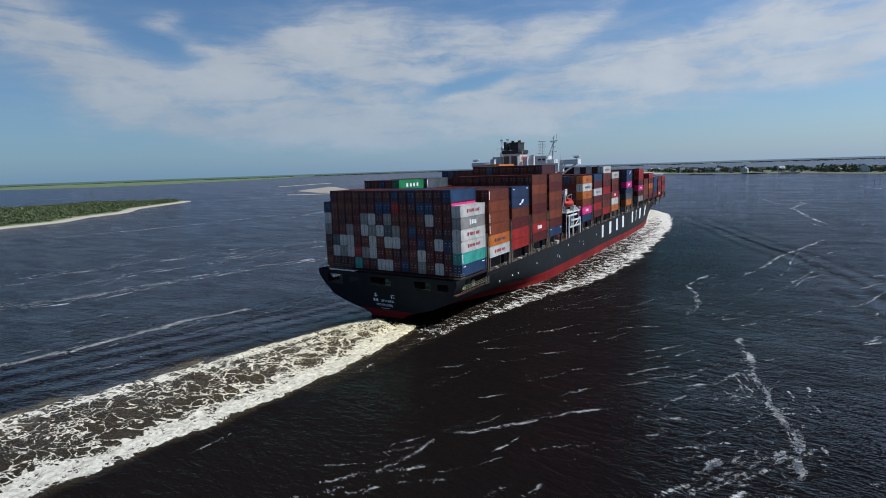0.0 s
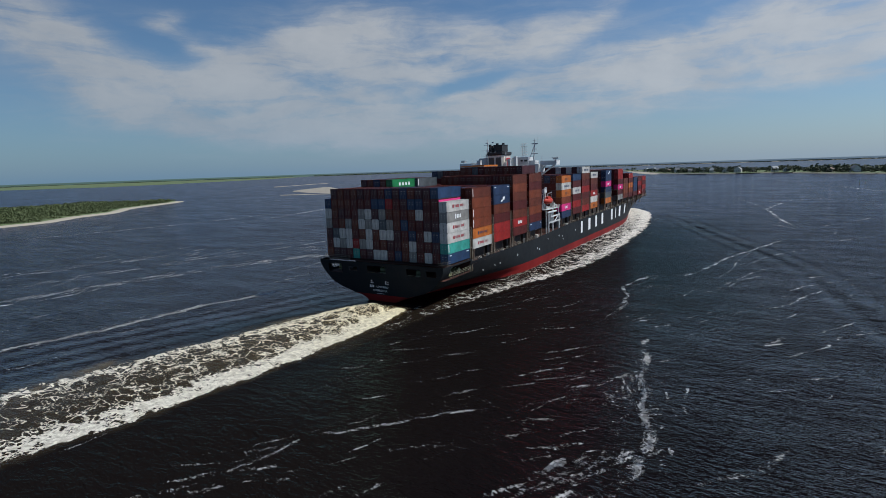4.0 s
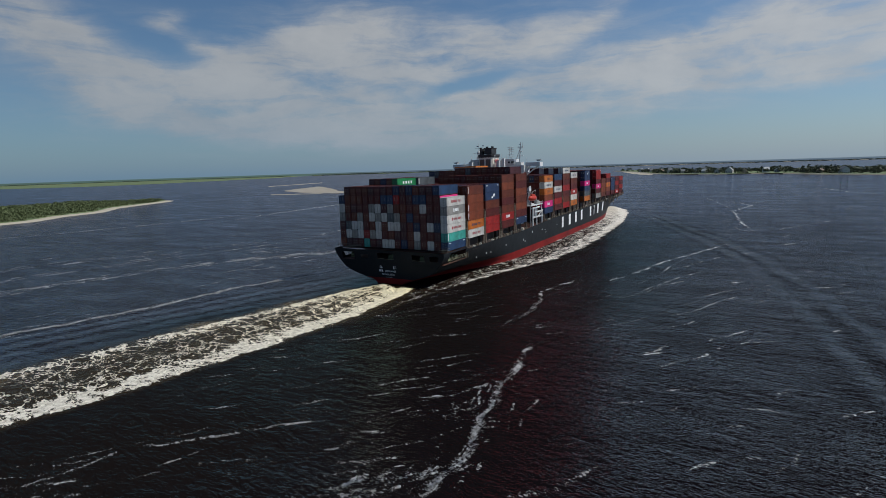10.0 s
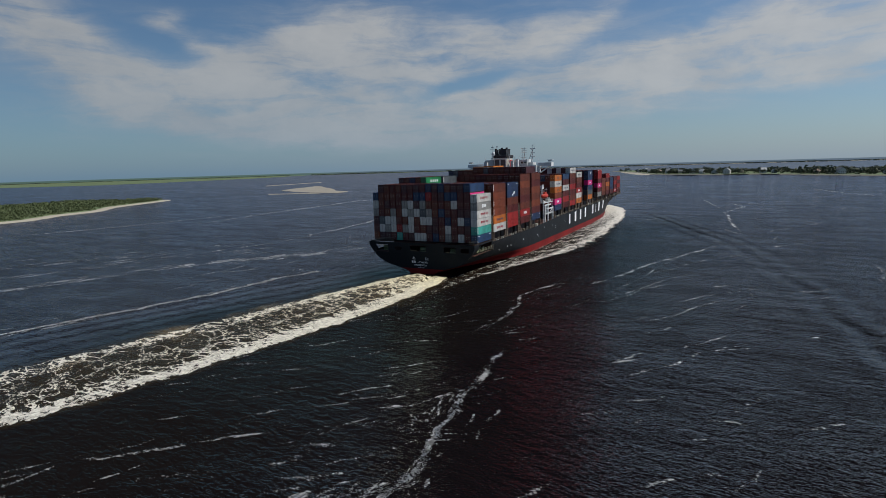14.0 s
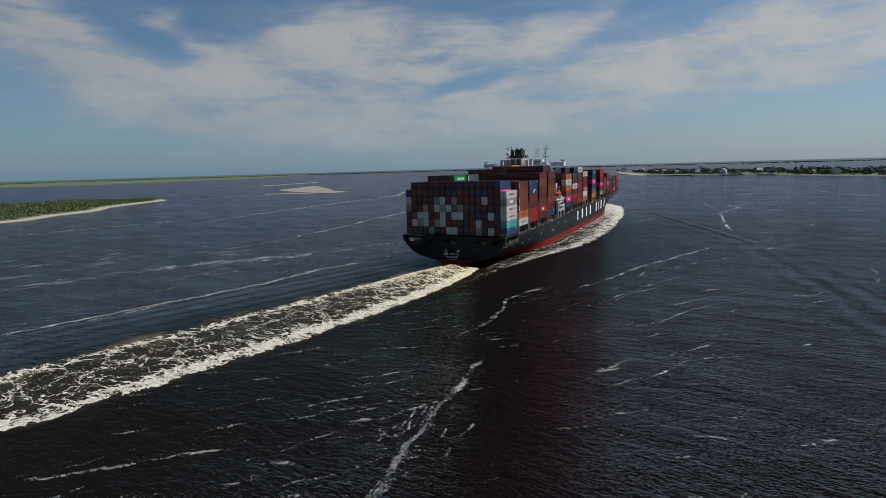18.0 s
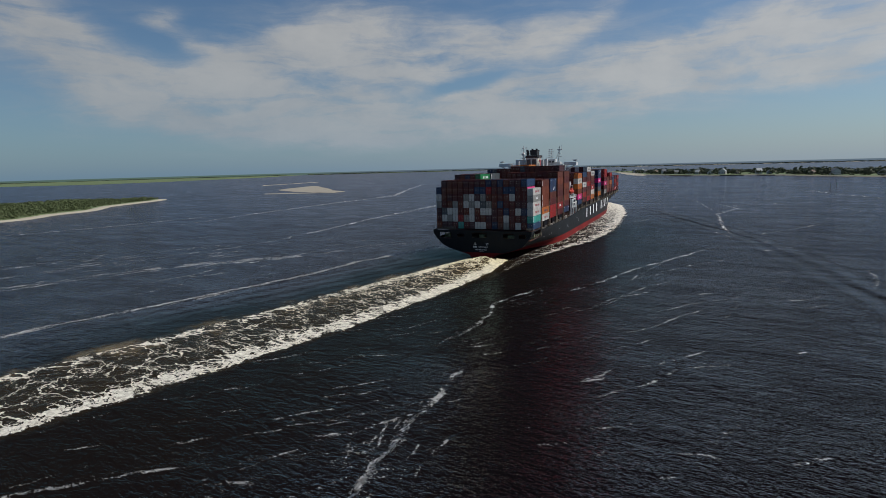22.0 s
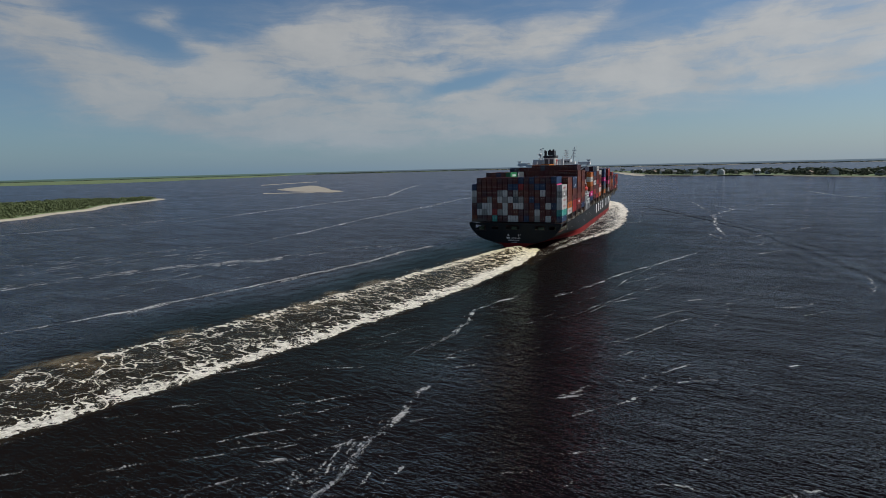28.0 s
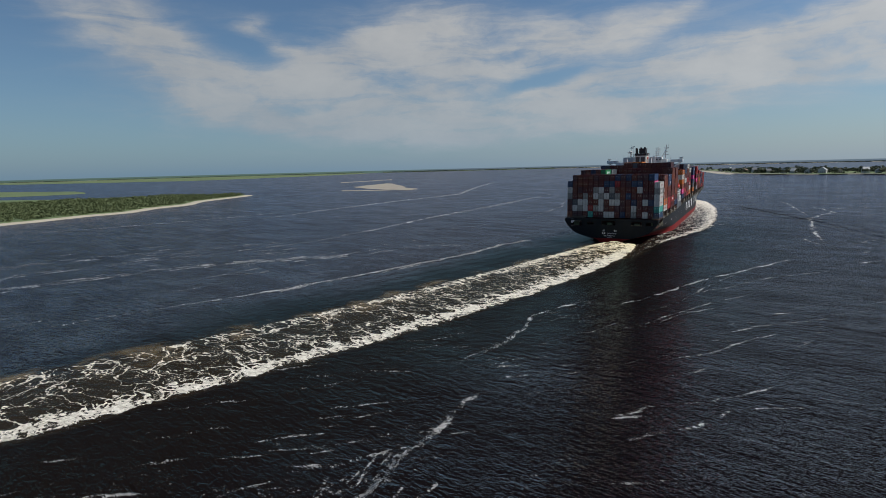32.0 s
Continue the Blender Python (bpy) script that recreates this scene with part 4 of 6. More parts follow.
def lettering():
    """Names on the hull: bars where they stand for a company's name, letters for the ship's own."""
    white = plain("letter_white", (0.74, 0.75, 0.75), 0.5)
    for y0, y1 in ((116.2, 122.6), (127.6, 136.0), (140.0, 147.2), (151.4, 159.4), (171.4, 179.4), (183.0, 186.0), (190.0, 199.6), (204.4, 213.8)):
        verts, faces = [], []
        for i in range(5):
            y = y0 + (y1 - y0) * (0.29 + 0.42 * i / 4)
            for j in range(5):
                verts.append(hull_point(y, 5.6 + 0.0085 * (y - 116) + (5.2 + 0.006 * (y - 116)) * j / 4, 0.05))
        faces = [(i * 5 + j, i * 5 + j + 1, i * 5 + j + 6, i * 5 + j + 5) for i in range(4) for j in range(4)]
        join("letter_bar", mesh_of("letter_bar", verts, faces, white), SHIP, "white painted bar of a name on the hull")
    for words, x, z, size in (("UPWARD", 0.85, 3.95, 0.72), ("MONROVIA", -0.2, 2.85, 0.70)):
        cu = bpy.data.curves.new("name", "FONT")
        cu.body, cu.size, cu.align_x, cu.extrude, cu.space_character = words, size * 1.25, "CENTER", 0.02, 1.15
        tmp = bpy.data.objects.new("name", cu)
        me = bpy.data.meshes.new_from_object(tmp)
        bpy.data.objects.remove(tmp)
        me.materials.append(white)
        ob = join("painted_name", me, SHIP, "white painted lettering on the stern")
        ob.matrix_basis = pose(x, -2.05 - 0.12 * (z - 0.5), z, 90 + 6.84, 0, 0)
    for k, (x0, x1, z0, z1) in enumerate(((-3.6, -3.0, 3.95, 4.7), (-2.7, -2.1, 3.95, 4.7), (-3.3, -2.1, 5.3, 5.45), (-3.1, -2.3, 5.75, 5.9), (-2.8, -2.6, 5.1, 6.2), (2.1, 2.35, 5.1, 6.1),
                                          (2.6, 3.2, 5.2, 5.35), (2.6, 3.2, 5.85, 6.0), (-1.3, 1.2, 2.2, 2.3))):
        bm = bmesh.new()
        v = [bm.verts.new((x, -2.06 - 0.12 * (z - 0.5), z)) for x, z in ((x0, z0), (x1, z0), (x1, z1), (x0, z1))]
        bm.faces.new(v)
        part("name_bar", bm, white, SHIP)
    for y, z in ((30, 6.4), (33.5, 6.3), (46, 7.0), (64, 6.6), (66, 5.9), (92, 7.6), (93, 6.4), (23, 6.0), (75, 8.6), (88, 8.2), (110, 8.0)):
        x = hull_point(y, z, 0.04)[0]
        bm = bmesh.new()
        bm.faces.new([bm.verts.new((x, y + a, z + b)) for a, b in ((-0.2, -0.35), (0.2, -0.35), (0.2, 0.35), (-0.2, 0.35))])
        part("hull_mark", bm, white, SHIP)


lettering()

PALETTE = {"brown": (0.110, 0.025, 0.012), "maroon": (0.082, 0.012, 0.010), "rust": (0.165, 0.037, 0.014), "orange": (0.45, 0.125, 0.02), "navy": (0.018, 0.035, 0.085),
           "blue": (0.019, 0.045, 0.105), "grey": (0.235, 0.230, 0.215), "white": (0.50, 0.49, 0.46), "teal": (0.045, 0.30, 0.25), "magenta": (0.62, 0.02, 0.18),
           "green": (0.02, 0.20, 0.07), "red": (0.27, 0.014, 0.012), "slate": (0.075, 0.09, 0.10), "plum": (0.06, 0.017, 0.021)}
LONG, WIDE, HIGH, LOW = 12.19, 2.38, 2.85, 2.73
BOXES = {}


def box_meshes(color, high=HIGH):
    """A freight container: a framed body with recessed panels and corner castings, and one door leaf with lock rods and plates."""
    key = (color, round(high, 3))
    if key in BOXES:
        return BOXES[key]
    w, l, h = WIDE / 2, LONG, high - 0.05
    c = PALETTE[color]
    mats = (paint("paint_" + color, c, 0.5, 0.36, 0.22 if color not in ("white", "grey") else 0.10, 0.35), plain("rod_" + color, tuple(x * 0.6 + 0.05 for x in c), 0.5),
            plain("seal_dark", (0.012, 0.012, 0.012), 0.7), plain("plate_pale", (0.46, 0.42, 0.35), 0.5))
    out = []
    for kind in ("body", "leaf"):
        bm = bmesh.new()
        if kind == "body":
            box(bm, -w + 0.06, w - 0.06, 0.10, l - 0.06, 0.04, h - 0.04)
            for x in (-w, w - 0.16):
                for y in (0, l - 0.18):
                    box(bm, x, x + 0.16, y, y + 0.18, 0, h)
                box(bm, x + 0.02, x + 0.14, 0.18, l - 0.18, 0, 0.15)
                box(bm, x + 0.02, x + 0.14, 0.18, l - 0.18, h - 0.12, h)
            for y in (0, l - 0.16):
                box(bm, -w + 0.16, w - 0.16, y, y + 0.14, 0, 0.16)
                box(bm, -w + 0.16, w - 0.16, y, y + 0.14, h - 0.14, h)
            for i in range(1, 14):
                box(bm, w - 0.07, w - 0.048, l * i / 14 - 0.12, l * i / 14 + 0.12, 0.16, h - 0.13)
            for i in range(1, 9):
                box(bm, -w + 0.15, w - 0.15, l * i / 9 - 0.3, l * i / 9 + 0.3, h - 0.045, h - 0.01)
            for x in (-w - 0.01, w - 0.17):
                for z in (-0.04, h - 0.13):
                    box(bm, x, x + 0.18, -0.012, 0.17, z, z + 0.17, 2)
        else:
            box(bm, 0.0, w - 0.2, 0.03, 0.09, 0.18, h - 0.16)
            for x in (0.22, 0.78):
                box(bm, x - 0.035, x + 0.035, -0.02, 0.03, 0.1, h - 0.1, 1)
                for z in (0.35, 1.1, h - 0.4):
                    box(bm, x - 0.09, x + 0.09, -0.03, 0.028, z, z + 0.09, 1)
            box(bm, -0.03, 0.0, 0.02, 0.10, 0.18, h - 0.16, 2)
            for x, z, a, b in ((0.36, 1.9, 0.24, 0.18), (0.42, 1.25, 0.14, 0.2)):
                box(bm, x, x + a, 0.0, 0.032, z, z + b, 3)
        me = bpy.data.meshes.new("container_" + kind)
        bmesh.ops.recalc_face_normals(bm, faces=bm.faces)
        bm.to_mesh(me)
        bm.free()
        for m in mats:
            me.materials.append(m)
        out.append(me)
    BOXES[key] = out
    return out


MARKS = {     # shipping lines' marks on a container's side, as plain shapes
    "bars": [(3.1, 3.8, 0.95, 1.85)] + [(4.3 + 0.62 * i, 4.66 + 0.62 * i, 1.05, 1.75) for i in range(8) if i != 4],
    "short": [(4.2, 4.9, 0.8, 2.0)] + [(5.2 + 0.85 * i, 5.85 + 0.85 * i, 0.9, 1.9) for i in range(3)],
    "wide": [(3.4 + 1.7 * i, 4.3 + 1.7 * i, 0.9, 1.9) for i in range(4)],
    "wing": [(5.0, 6.3, 0.6, 1.2), (6.4, 7.8, 1.1, 2.1)], "tag": [(0.8, 2.0, 2.15, 2.4), (10.2, 11.4, 2.1, 2.35)], "strip": [(0.35, 0.7, 0.4, 2.5)], "panel": [(0.25, 11.9, 0.4, 2.6)]}
INK = {"magenta": (0.62, 0.02, 0.18), "red": (0.32, 0.03, 0.04), "white": (0.72, 0.74, 0.74), "navy": (0.03, 0.04, 0.10), "brown": (0.16, 0.05, 0.02)}


def mark_mesh(w, h, color, slant=0.0):
    key = (round(w, 2), round(h, 2), color, slant)
    if key not in BOXES:
        BOXES[key] = mesh_of("side_mark", [(0, 0, 0), (0, w, 0), (0, w + slant, h), (0, slant, h)], [(0, 1, 2, 3)], plain("mark_" + color, INK[color], 0.5))
    return BOXES[key]


COLOR_WORDS = {"brown": "brown", "maroon": "dark maroon", "rust": "rust-brown", "orange": "orange", "navy": "navy blue", "blue": "blue", "grey": "pale grey",
               "white": "off-white", "teal": "teal green", "magenta": "magenta", "green": "green", "red": "red", "slate": "slate grey", "plum": "dark plum"}


def put_box(color, col, y, z, high=HIGH, mark=None, doors=True, shift=0.0):
    body, leaf = box_meshes(color, high)
    ob = join("container", body)
    tagged(ob, COLOR_WORDS[color] + (" steel freight container with a painted side mark" if mark else " steel freight container stacked on the ship"), "container", "containers on the ship")
    if doors:
        for sgn in (1, -1):
            d = join("door", leaf, ob, "ribbed steel door with lock rods")
            d.scale = (sgn, 1, 1)
    if mark:
        for y0, y1, z0, z1 in MARKS[mark[0]]:
            m = join("side_mark", mark_mesh(y1 - y0, z1 - z0, mark[1], 0.5 if mark[0] == "wing" else 0.0), ob, mark[1] + " painted mark")
            m.location = (WIDE / 2 + 0.012, y0, z0)
    return rides(ob, Matrix.Translation(((col - 8) * 2.5 + shift, y, z)))


REST = {}


def rest_box(color, col, y, z, high=HIGH):
    """A container deep in the stow: a plain body in the joined rest."""
    verts, faces = REST.setdefault(color, ([], []))
    x, w, h = (col - 8) * 2.5, WIDE / 2, high - 0.05
    i = len(verts)
    verts.extend([(x + a, y + b, z + c) for c in (0, h) for a, b in ((-w, 0), (w, 0), (w, LONG), (-w, LONG))])
    faces.extend([tuple(i + j for j in f) for f in ((3, 2, 1, 0), (4, 5, 6, 7), (0, 1, 5, 4), (1, 2, 6, 5), (2, 3, 7, 6), (3, 0, 4, 7))])


STERN_WHITE = {(0, 5), (5, 5), (6, 5), (8, 5), (13, 5), (0, 4), (3, 4), (5, 4), (6, 4), (7, 4), (9, 4), (2, 3), (3, 3), (6, 3), (8, 3), (9, 3), (14, 3), (1, 2), (2, 2), (3, 2), (5, 2), (6, 2), (12, 2), (7, 1), (8, 1), (12, 1), (14, 1)}
STERN_OTHER = {(4, 1): "teal", (0, 6): "blue", (7, 6): "blue", (8, 6): "blue", (12, 6): "blue", (13, 6): "blue", (11, 4): "blue", (11, 7): "navy", (9, 6): "red", (4, 2): "red", (15, 7): "blue", (15, 6): "maroon", (8, 7): "maroon"}

# the stow: start, base, tiers by column, colours of the outer starboard stack from the bottom, marks by tier
BAYS = [
    (0.0, 11.5, [6] + [7] * 15 + [6], "blue teal white white grey white", {0: ("tag", "white"), 1: ("strip", "white"), 2: ("bars", "red"), 3: ("bars", "red"), 4: ("short", "white"), 5: ("bars", "red")}),
    (14.3, 13.6, [6] + [7] * 5 + [6] * 11, "white orange rust rust rust brown", {0: ("bars", "red"), 1: ("bars", "navy"), 2: ("strip", "white"), 3: ("strip", "white"), 5: ("strip", "white")}),
    (28.2, 13.6, [6] + [7] * 5 + [6] * 11, "red red maroon brown navy navy", {4: ("wing", "white"), 5: ("tag", "white")}),
    (42.8, 13.6, [6] * 6 + [7] * 11, "maroon red brown maroon brown rust brown", {1: ("short", "white")}),
    (57.0, 13.6, [6] + [8] * 15 + [7], "navy maroon rust brown rust maroon brown", {0: ("tag", "white")}),
    (92.0, 14.7, [6] * 17, "navy magenta rust orange white orange", {1: ("short", "white"), 3: ("short", "brown"), 4: ("bars", "navy"), 5: ("short", "brown")}),
    (106.7, 15.0, [6] * 4 + [7] * 6 + [6] * 7, "maroon red maroon white maroon blue", {3: ("bars", "navy")}),
    (120.4, 15.0, [6] * 8 + [7] * 9, "red brown maroon red maroon brown white", {6: ("bars", "navy")}),
    (134.6, 15.2, [6] * 17, "orange white red maroon brown white", {0: ("short", "brown"), 5: ("bars", "navy"), 2: ("short", "white")}),
    (148.6, 15.4, [5] * 14 + [4, 2, 0], "", {}),
    (162.2, 15.6, [6] * 17, "orange slate navy magenta navy navy", {3: ("short", "white"), 5: ("wing", "white")}),
    (176.2, 15.6, [6] * 13 + [4, 2, 1, 0], "", {}),
    (189.8, 15.6, [6] * 17, "grey maroon magenta maroon red red", {2: ("short", "white"), 5: ("tag", "white")}),
    (203.6, 15.6, [4] * 16 + [4], "brown rust rust brown", {}),
    (217.4, 15.4, [5] * 17, "maroon rust orange maroon red", {2: ("short", "brown"), 4: ("tag", "white")}),
    (231.4, 15.4, [4] * 17, "maroon navy blue navy", {3: ("tag", "white")}),
    (245.6, 15.4, [3] + [4] * 15 + [4], "red maroon red maroon", {0: ("short", "white")}),
    (259.6, 15.4, [3] + [4] * 15 + [4], "maroon red maroon red", {0: ("tag", "white")}),
]


def build_stow():
    rnd = random.Random(7)
    mix = ["brown"] * 8 + ["maroon"] * 12 + ["rust"] * 1 + ["navy"] * 2 + ["plum"] * 9 + ["slate"] * 1
    for b, (y, base, tiers, side, marks) in enumerate(BAYS):
        side = side.split()
        for col, n in enumerate(tiers):
            for t in range(n):
                color = rnd.choice(mix)
                high = HIGH + 0.046
                z = base + t * high
                if col == 16 and side:
                    color = side[min(t, len(side) - 1)]
                    if b == 0:
                        high = LOW + 0.04
                        z = base + t * high
                elif b == 4 and col < 6:
                    high = 2.76
                    z = base + t * high
                elif b == 0:
                    if (col, t + 1) in STERN_WHITE:
                        color = "white" if (col + t) % 3 else "grey"
                    color = STERN_OTHER.get((col, t + 1), color)
                elif b == 1 and col == 5 and t == 6:
                    color = "green"
                elif b == 2 and col == 5 and t == 6:
                    color = "slate"
                if b == 7 and t == n - 1 and col in (12, 14):
                    color = "white"
                near = b == 0 or (col >= 16) or (b < 6 and t == n - 1) or (9 <= b <= 11 and col >= 13)
                if near:
                    mark = marks.get(t) if col == 16 else ("wide", "white") if color == "green" else ("strip", "white") if b == 2 and color == "slate" and t == 6 else ("panel", "magenta") if (b, col, t) == (0, 15, 5) else None
                    put_box(color, col, y, z, high, mark, b == 0 or b == 4 or t >= n - 2)
                else:
                    rest_box(color, col, y, z, high)
    tarp = plain("tarpaulin_orange", (0.55, 0.17, 0.02), 0.6)
    for col, length in ((6, 2), (8, 2)):
        bm = bmesh.new()
        box(bm, (col - 8) * 2.5 - 1.15, (col - 8) * 2.5 + 2.5 * length - 1.35, 57.1, 69.0, 36.82, 37.2 + 0.1 * (col - 6))
        for i in range(1, 8):
            box(bm, (col - 8) * 2.5 - 1.2, (col - 8) * 2.5 + 2.5 * length - 1.3, 57.1 + 1.48 * i, 57.2 + 1.48 * i, 36.84, 37.24 + 0.1 * (col - 6))
        tagged(rides(part("tarpaulin", bm, tarp, None)), "orange tarpaulin lashed over two open-top containers", "tarpaulin")
    for color, (verts, faces) in REST.items():
        ob = join("container_stow", mesh_of("container_stow", verts, faces, MATS.get("paint_" + color) or paint("paint_" + color, PALETTE[color], 0.5, 0.32, 0.2, 0.35)))
        tagged(rides(ob), COLOR_WORDS[color] + " steel freight containers deep in the stow", "container", kind="stuff")


build_stow()


def build_house():
    white = paint("house_white", (0.60, 0.62, 0.62), 0.5, 0.2, 0.06, 0.15)
    cream = paint("funnel_white", (0.66, 0.62, 0.54), 0.5, 0.22, 0.06, 0.2)
    dark = plain("funnel_black", (0.018, 0.018, 0.020), 0.6)
    glass = plain("bridge_glass", (0.02, 0.025, 0.03), 0.12)
    red = plain("funnel_red", (0.42, 0.04, 0.04), 0.5)
    steel = plain("mast_grey", (0.45, 0.46, 0.46), 0.5)
    bm = bmesh.new()
    box(bm, -12, 12, 78, 90, 9.5, 34)
    box(bm, -10, 10, 75.5, 78, 9.5, 31)
    for z in (14.5, 17.5, 20.5, 23.5, 26.5, 29.5, 32.5):
        box(bm, -12.5, 12.5, 77.4, 90.4, z, z + 0.2)
    part("deckhouse", bm, white, SHIP, "white painted accommodation block behind the stacks")
    for z in (15.6, 18.6, 21.6, 24.6, 27.6):
        for y in (81, 84, 87):
            b2 = bmesh.new()
            box(b2, 12.0, 12.03, y - 0.4, y + 0.4, z, z + 0.9)
            part("window", b2, glass, SHIP)
    bm = bmesh.new()
    box(bm, -15, 15, 82.5, 89.5, 34, 37.2)
    box(bm, 3.6, 10.4, 83, 88.5, 37.2, 40.0)
    box(bm, -11.5, -4.5, 83, 88, 37.2, 40.2)
    box(bm, 10.4, 13.0, 84, 88, 37.2, 38.6)
    part("wheelhouse", bm, white, SHIP, "white wheelhouse and top deck cabins")
    for x0, x1 in ((8.8, 10.0), (7.2, 8.3)):
        b2 = bmesh.new()
        box(b2, x0, x1, 82.96, 83.0, 38.1, 39.0)
        part("window", b2, glass, SHIP)
    for sgn in (-1, 1):
        bm = bmesh.new()
        box(bm, *sorted((sgn * 14.9, sgn * 21.6)), 84.5, 88.5, 36.6, 37.0)
        box(bm, *sorted((sgn * 21.4, sgn * 21.6)), 84.5, 88.5, 37.0, 38.3)
        for y in (84.5, 88.4):
            box(bm, *sorted((sgn * 14.9, sgn * 21.4)), y, y + 0.1, 37.0, 38.3)
        rod(bm, (sgn * 12.2, 86, 31.0), (sgn * 20.5, 86, 36.7), 0.35)
        rod(bm, (sgn * 12.2, 85, 28.0), (sgn * 16.5, 86, 36.7), 0.3)
        wing = part("bridge_wing", bm, white, SHIP, "white bridge wing with a bulwark")
        b2 = bmesh.new()
        box(b2, sgn * 20.6 - 0.8, sgn * 20.6 + 0.8, 85.4, 87.2, 38.7, 39.4)
        rod(b2, (sgn * 20.6, 86.3, 37), (sgn * 20.6, 86.3, 38.7), 0.12)
        box(b2, sgn * 20.6 - 1.3, sgn * 20.6 + 1.3, 85.2, 87.4, 39.5, 39.62)
        part("signal_cabinet", b2, steel, wing, "grey signal lamp under a small roof")
    # funnel
    fun = bmesh.new()
    rows = []
    for z, ins in ((30, 0.0), (41.3, 0.25)):
        rows.append([(x, y, z) for x, y in ((-3.5 + ins, 75.0), (2.7 - ins, 75.0), (3.4 - ins, 75.8), (3.4 - ins, 82.2), (2.4 - ins, 83.2), (-2.6 + ins, 83.2), (-3.5 + ins, 82.2))])
    loft(fun, rows, closed=True)
    f = part("funnel", fun, cream, SHIP, "cream-white funnel with dark louvres")
    for x0, x1 in ((-2.9, -0.75), (0.05, 2.2)):
        for z0, z1 in ((33.6, 36.0), (36.9, 40.2)):
            b2 = bmesh.new()
            box(b2, x0, x1, 74.93, 75.12, z0, z1)
            for i in range(5):
                zz = z0 + (z1 - z0) * (i + 0.5) / 5
                box(b2, x0 + 0.05, x1 - 0.05, 74.86, 74.95, zz, zz + 0.12)
            part("louvre", b2, plain("louvre_brown", (0.11, 0.085, 0.075), 0.6), f, "dark louvred vent")
    b2 = bmesh.new()
    box(b2, 3.30, 3.46, 77.0, 81.4, 39.0, 40.0)
    box(b2, 3.30, 3.48, 78.4, 80.0, 35.6, 39.0)
    box(b2, 3.30, 3.46, 77.2, 81.2, 34.8, 35.6)
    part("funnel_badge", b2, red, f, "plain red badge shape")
    b2 = bmesh.new()
    loft(b2, [[(x * k, 79.1 + (y - 79.1) * k, z) for x, y in ((-3.6, 74.8), (2.9, 74.8), (3.6, 75.7), (3.6, 82.4), (2.5, 83.4), (-3.0, 83.4), (-3.6, 82.4))] for z, k in ((41.0, 0.96), (41.4, 1.0), (42.3, 0.99), (42.35, 0.9))], closed=True)
    part("funnel_cap", b2, dark, f, "black funnel cap")
    b2 = bmesh.new()
    box(b2, -1.3, 2.3, 76.2, 81.6, 42.5, 44.9)
    box(b2, -1.45, 2.45, 76.0, 81.8, 44.9, 45.15)
    part("exhaust_casing", b2, dark, f, "sooty black exhaust casing")
    for x, y, h in ((-2.7, 76.0, 45.4), (-2.7, 78.0, 45.0), (-0.3, 77.5, 45.8), (1.4, 79.5, 45.9)):
        b2 = bmesh.new()
        rod(b2, (x, y, 42.4), (x, y - 0.2, h), 0.55, 12)
        part("exhaust_pipe", b2, dark, f)
    # masts
    bm = bmesh.new()
    for x, y in ((7.2, 85.0), (8.4, 85.0), (7.8, 86.2)):
        rod(bm, (x, y, 40.0), (x, y, 45.6), 0.09, 5)
    for z in (41, 42.2, 43.3, 44.3, 45.3):
        rod(bm, (6.3, 85.2, z), (9.3, 85.2, z), 0.1, 5)
        rod(bm, (7.2, 85, z), (7.8, 86.2, z - 0.8), 0.06, 4)
    part("lattice_mast", bm, steel, SHIP, "grey lattice antenna mast")
    bm = bmesh.new()
    rod(bm, (12.0, 85, 38.5), (12.6, 85, 47.2), 0.28, 8, 0.12)
    rod(bm, (9.6, 86, 38.5), (12.4, 85, 44.6), 0.14, 6)
    for z, l in ((41.2, 2.6), (43.0, 2.0), (44.6, 1.4), (46.2, 0.9)):
        box(bm, 12.3 - l * 0.4, 12.3 + l * 0.6, 84.7, 85.3, z, z + 0.2)
    box(bm, 11.2, 14.0, 84.8, 85.1, 45.0, 45.35)
    rod(bm, (13.4, 85, 44.6), (13.6, 85, 47.6), 0.06, 4)
    part("radar_mast", bm, steel, SHIP, "grey radar mast with scanner arms")
    bm = bmesh.new()
    bmesh.ops.create_icosphere(bm, subdivisions=2, radius=1.0, matrix=Matrix.Translation((-7.6, 84.5, 43.2)))
    rod(bm, (-7.6, 84.5, 40.2), (-7.6, 84.5, 42.6), 0.3, 8)
    part("radome", bm, white, SHIP, "white satellite dome", True)
    for x, h in ((-12.2, 42.0), (-6.2, 46.6), (3.0, 42.5), (-9.0, 43.0), (15.0, 40.5), (-16.0, 40.0), (5.5, 42.0)):
        bm = bmesh.new()
        rod(bm, (x, 85.5, 37), (x, 85.5, h), 0.09, 5, 0.05)
        if h > 44:
            box(bm, x - 0.4, x + 0.6, 85.3, 85.7, h - 0.2, h + 0.25)
        part("whip_antenna", bm, steel, SHIP)
    # signal mast and gear on the port side of the funnel
    bm = bmesh.new()
    rod(bm, (-6.2, 80.5, 37.2), (-6.2, 80.5, 47.6), 0.2, 8, 0.1)
    for z, l in ((41.0, 1.8), (43.2, 2.4), (45.4, 1.4)):
        rod(bm, (-6.2 - l, 80.5, z), (-6.2 + l * 0.5, 80.5, z), 0.08, 5)
    box(bm, -7.4, -5.0, 79.9, 81.1, 40.0, 40.2)
    box(bm, -6.9, -5.7, 80.2, 80.8, 46.0, 46.4)
    rod(bm, (-8.4, 80.5, 37.2), (-6.4, 80.5, 42.0), 0.1, 5)
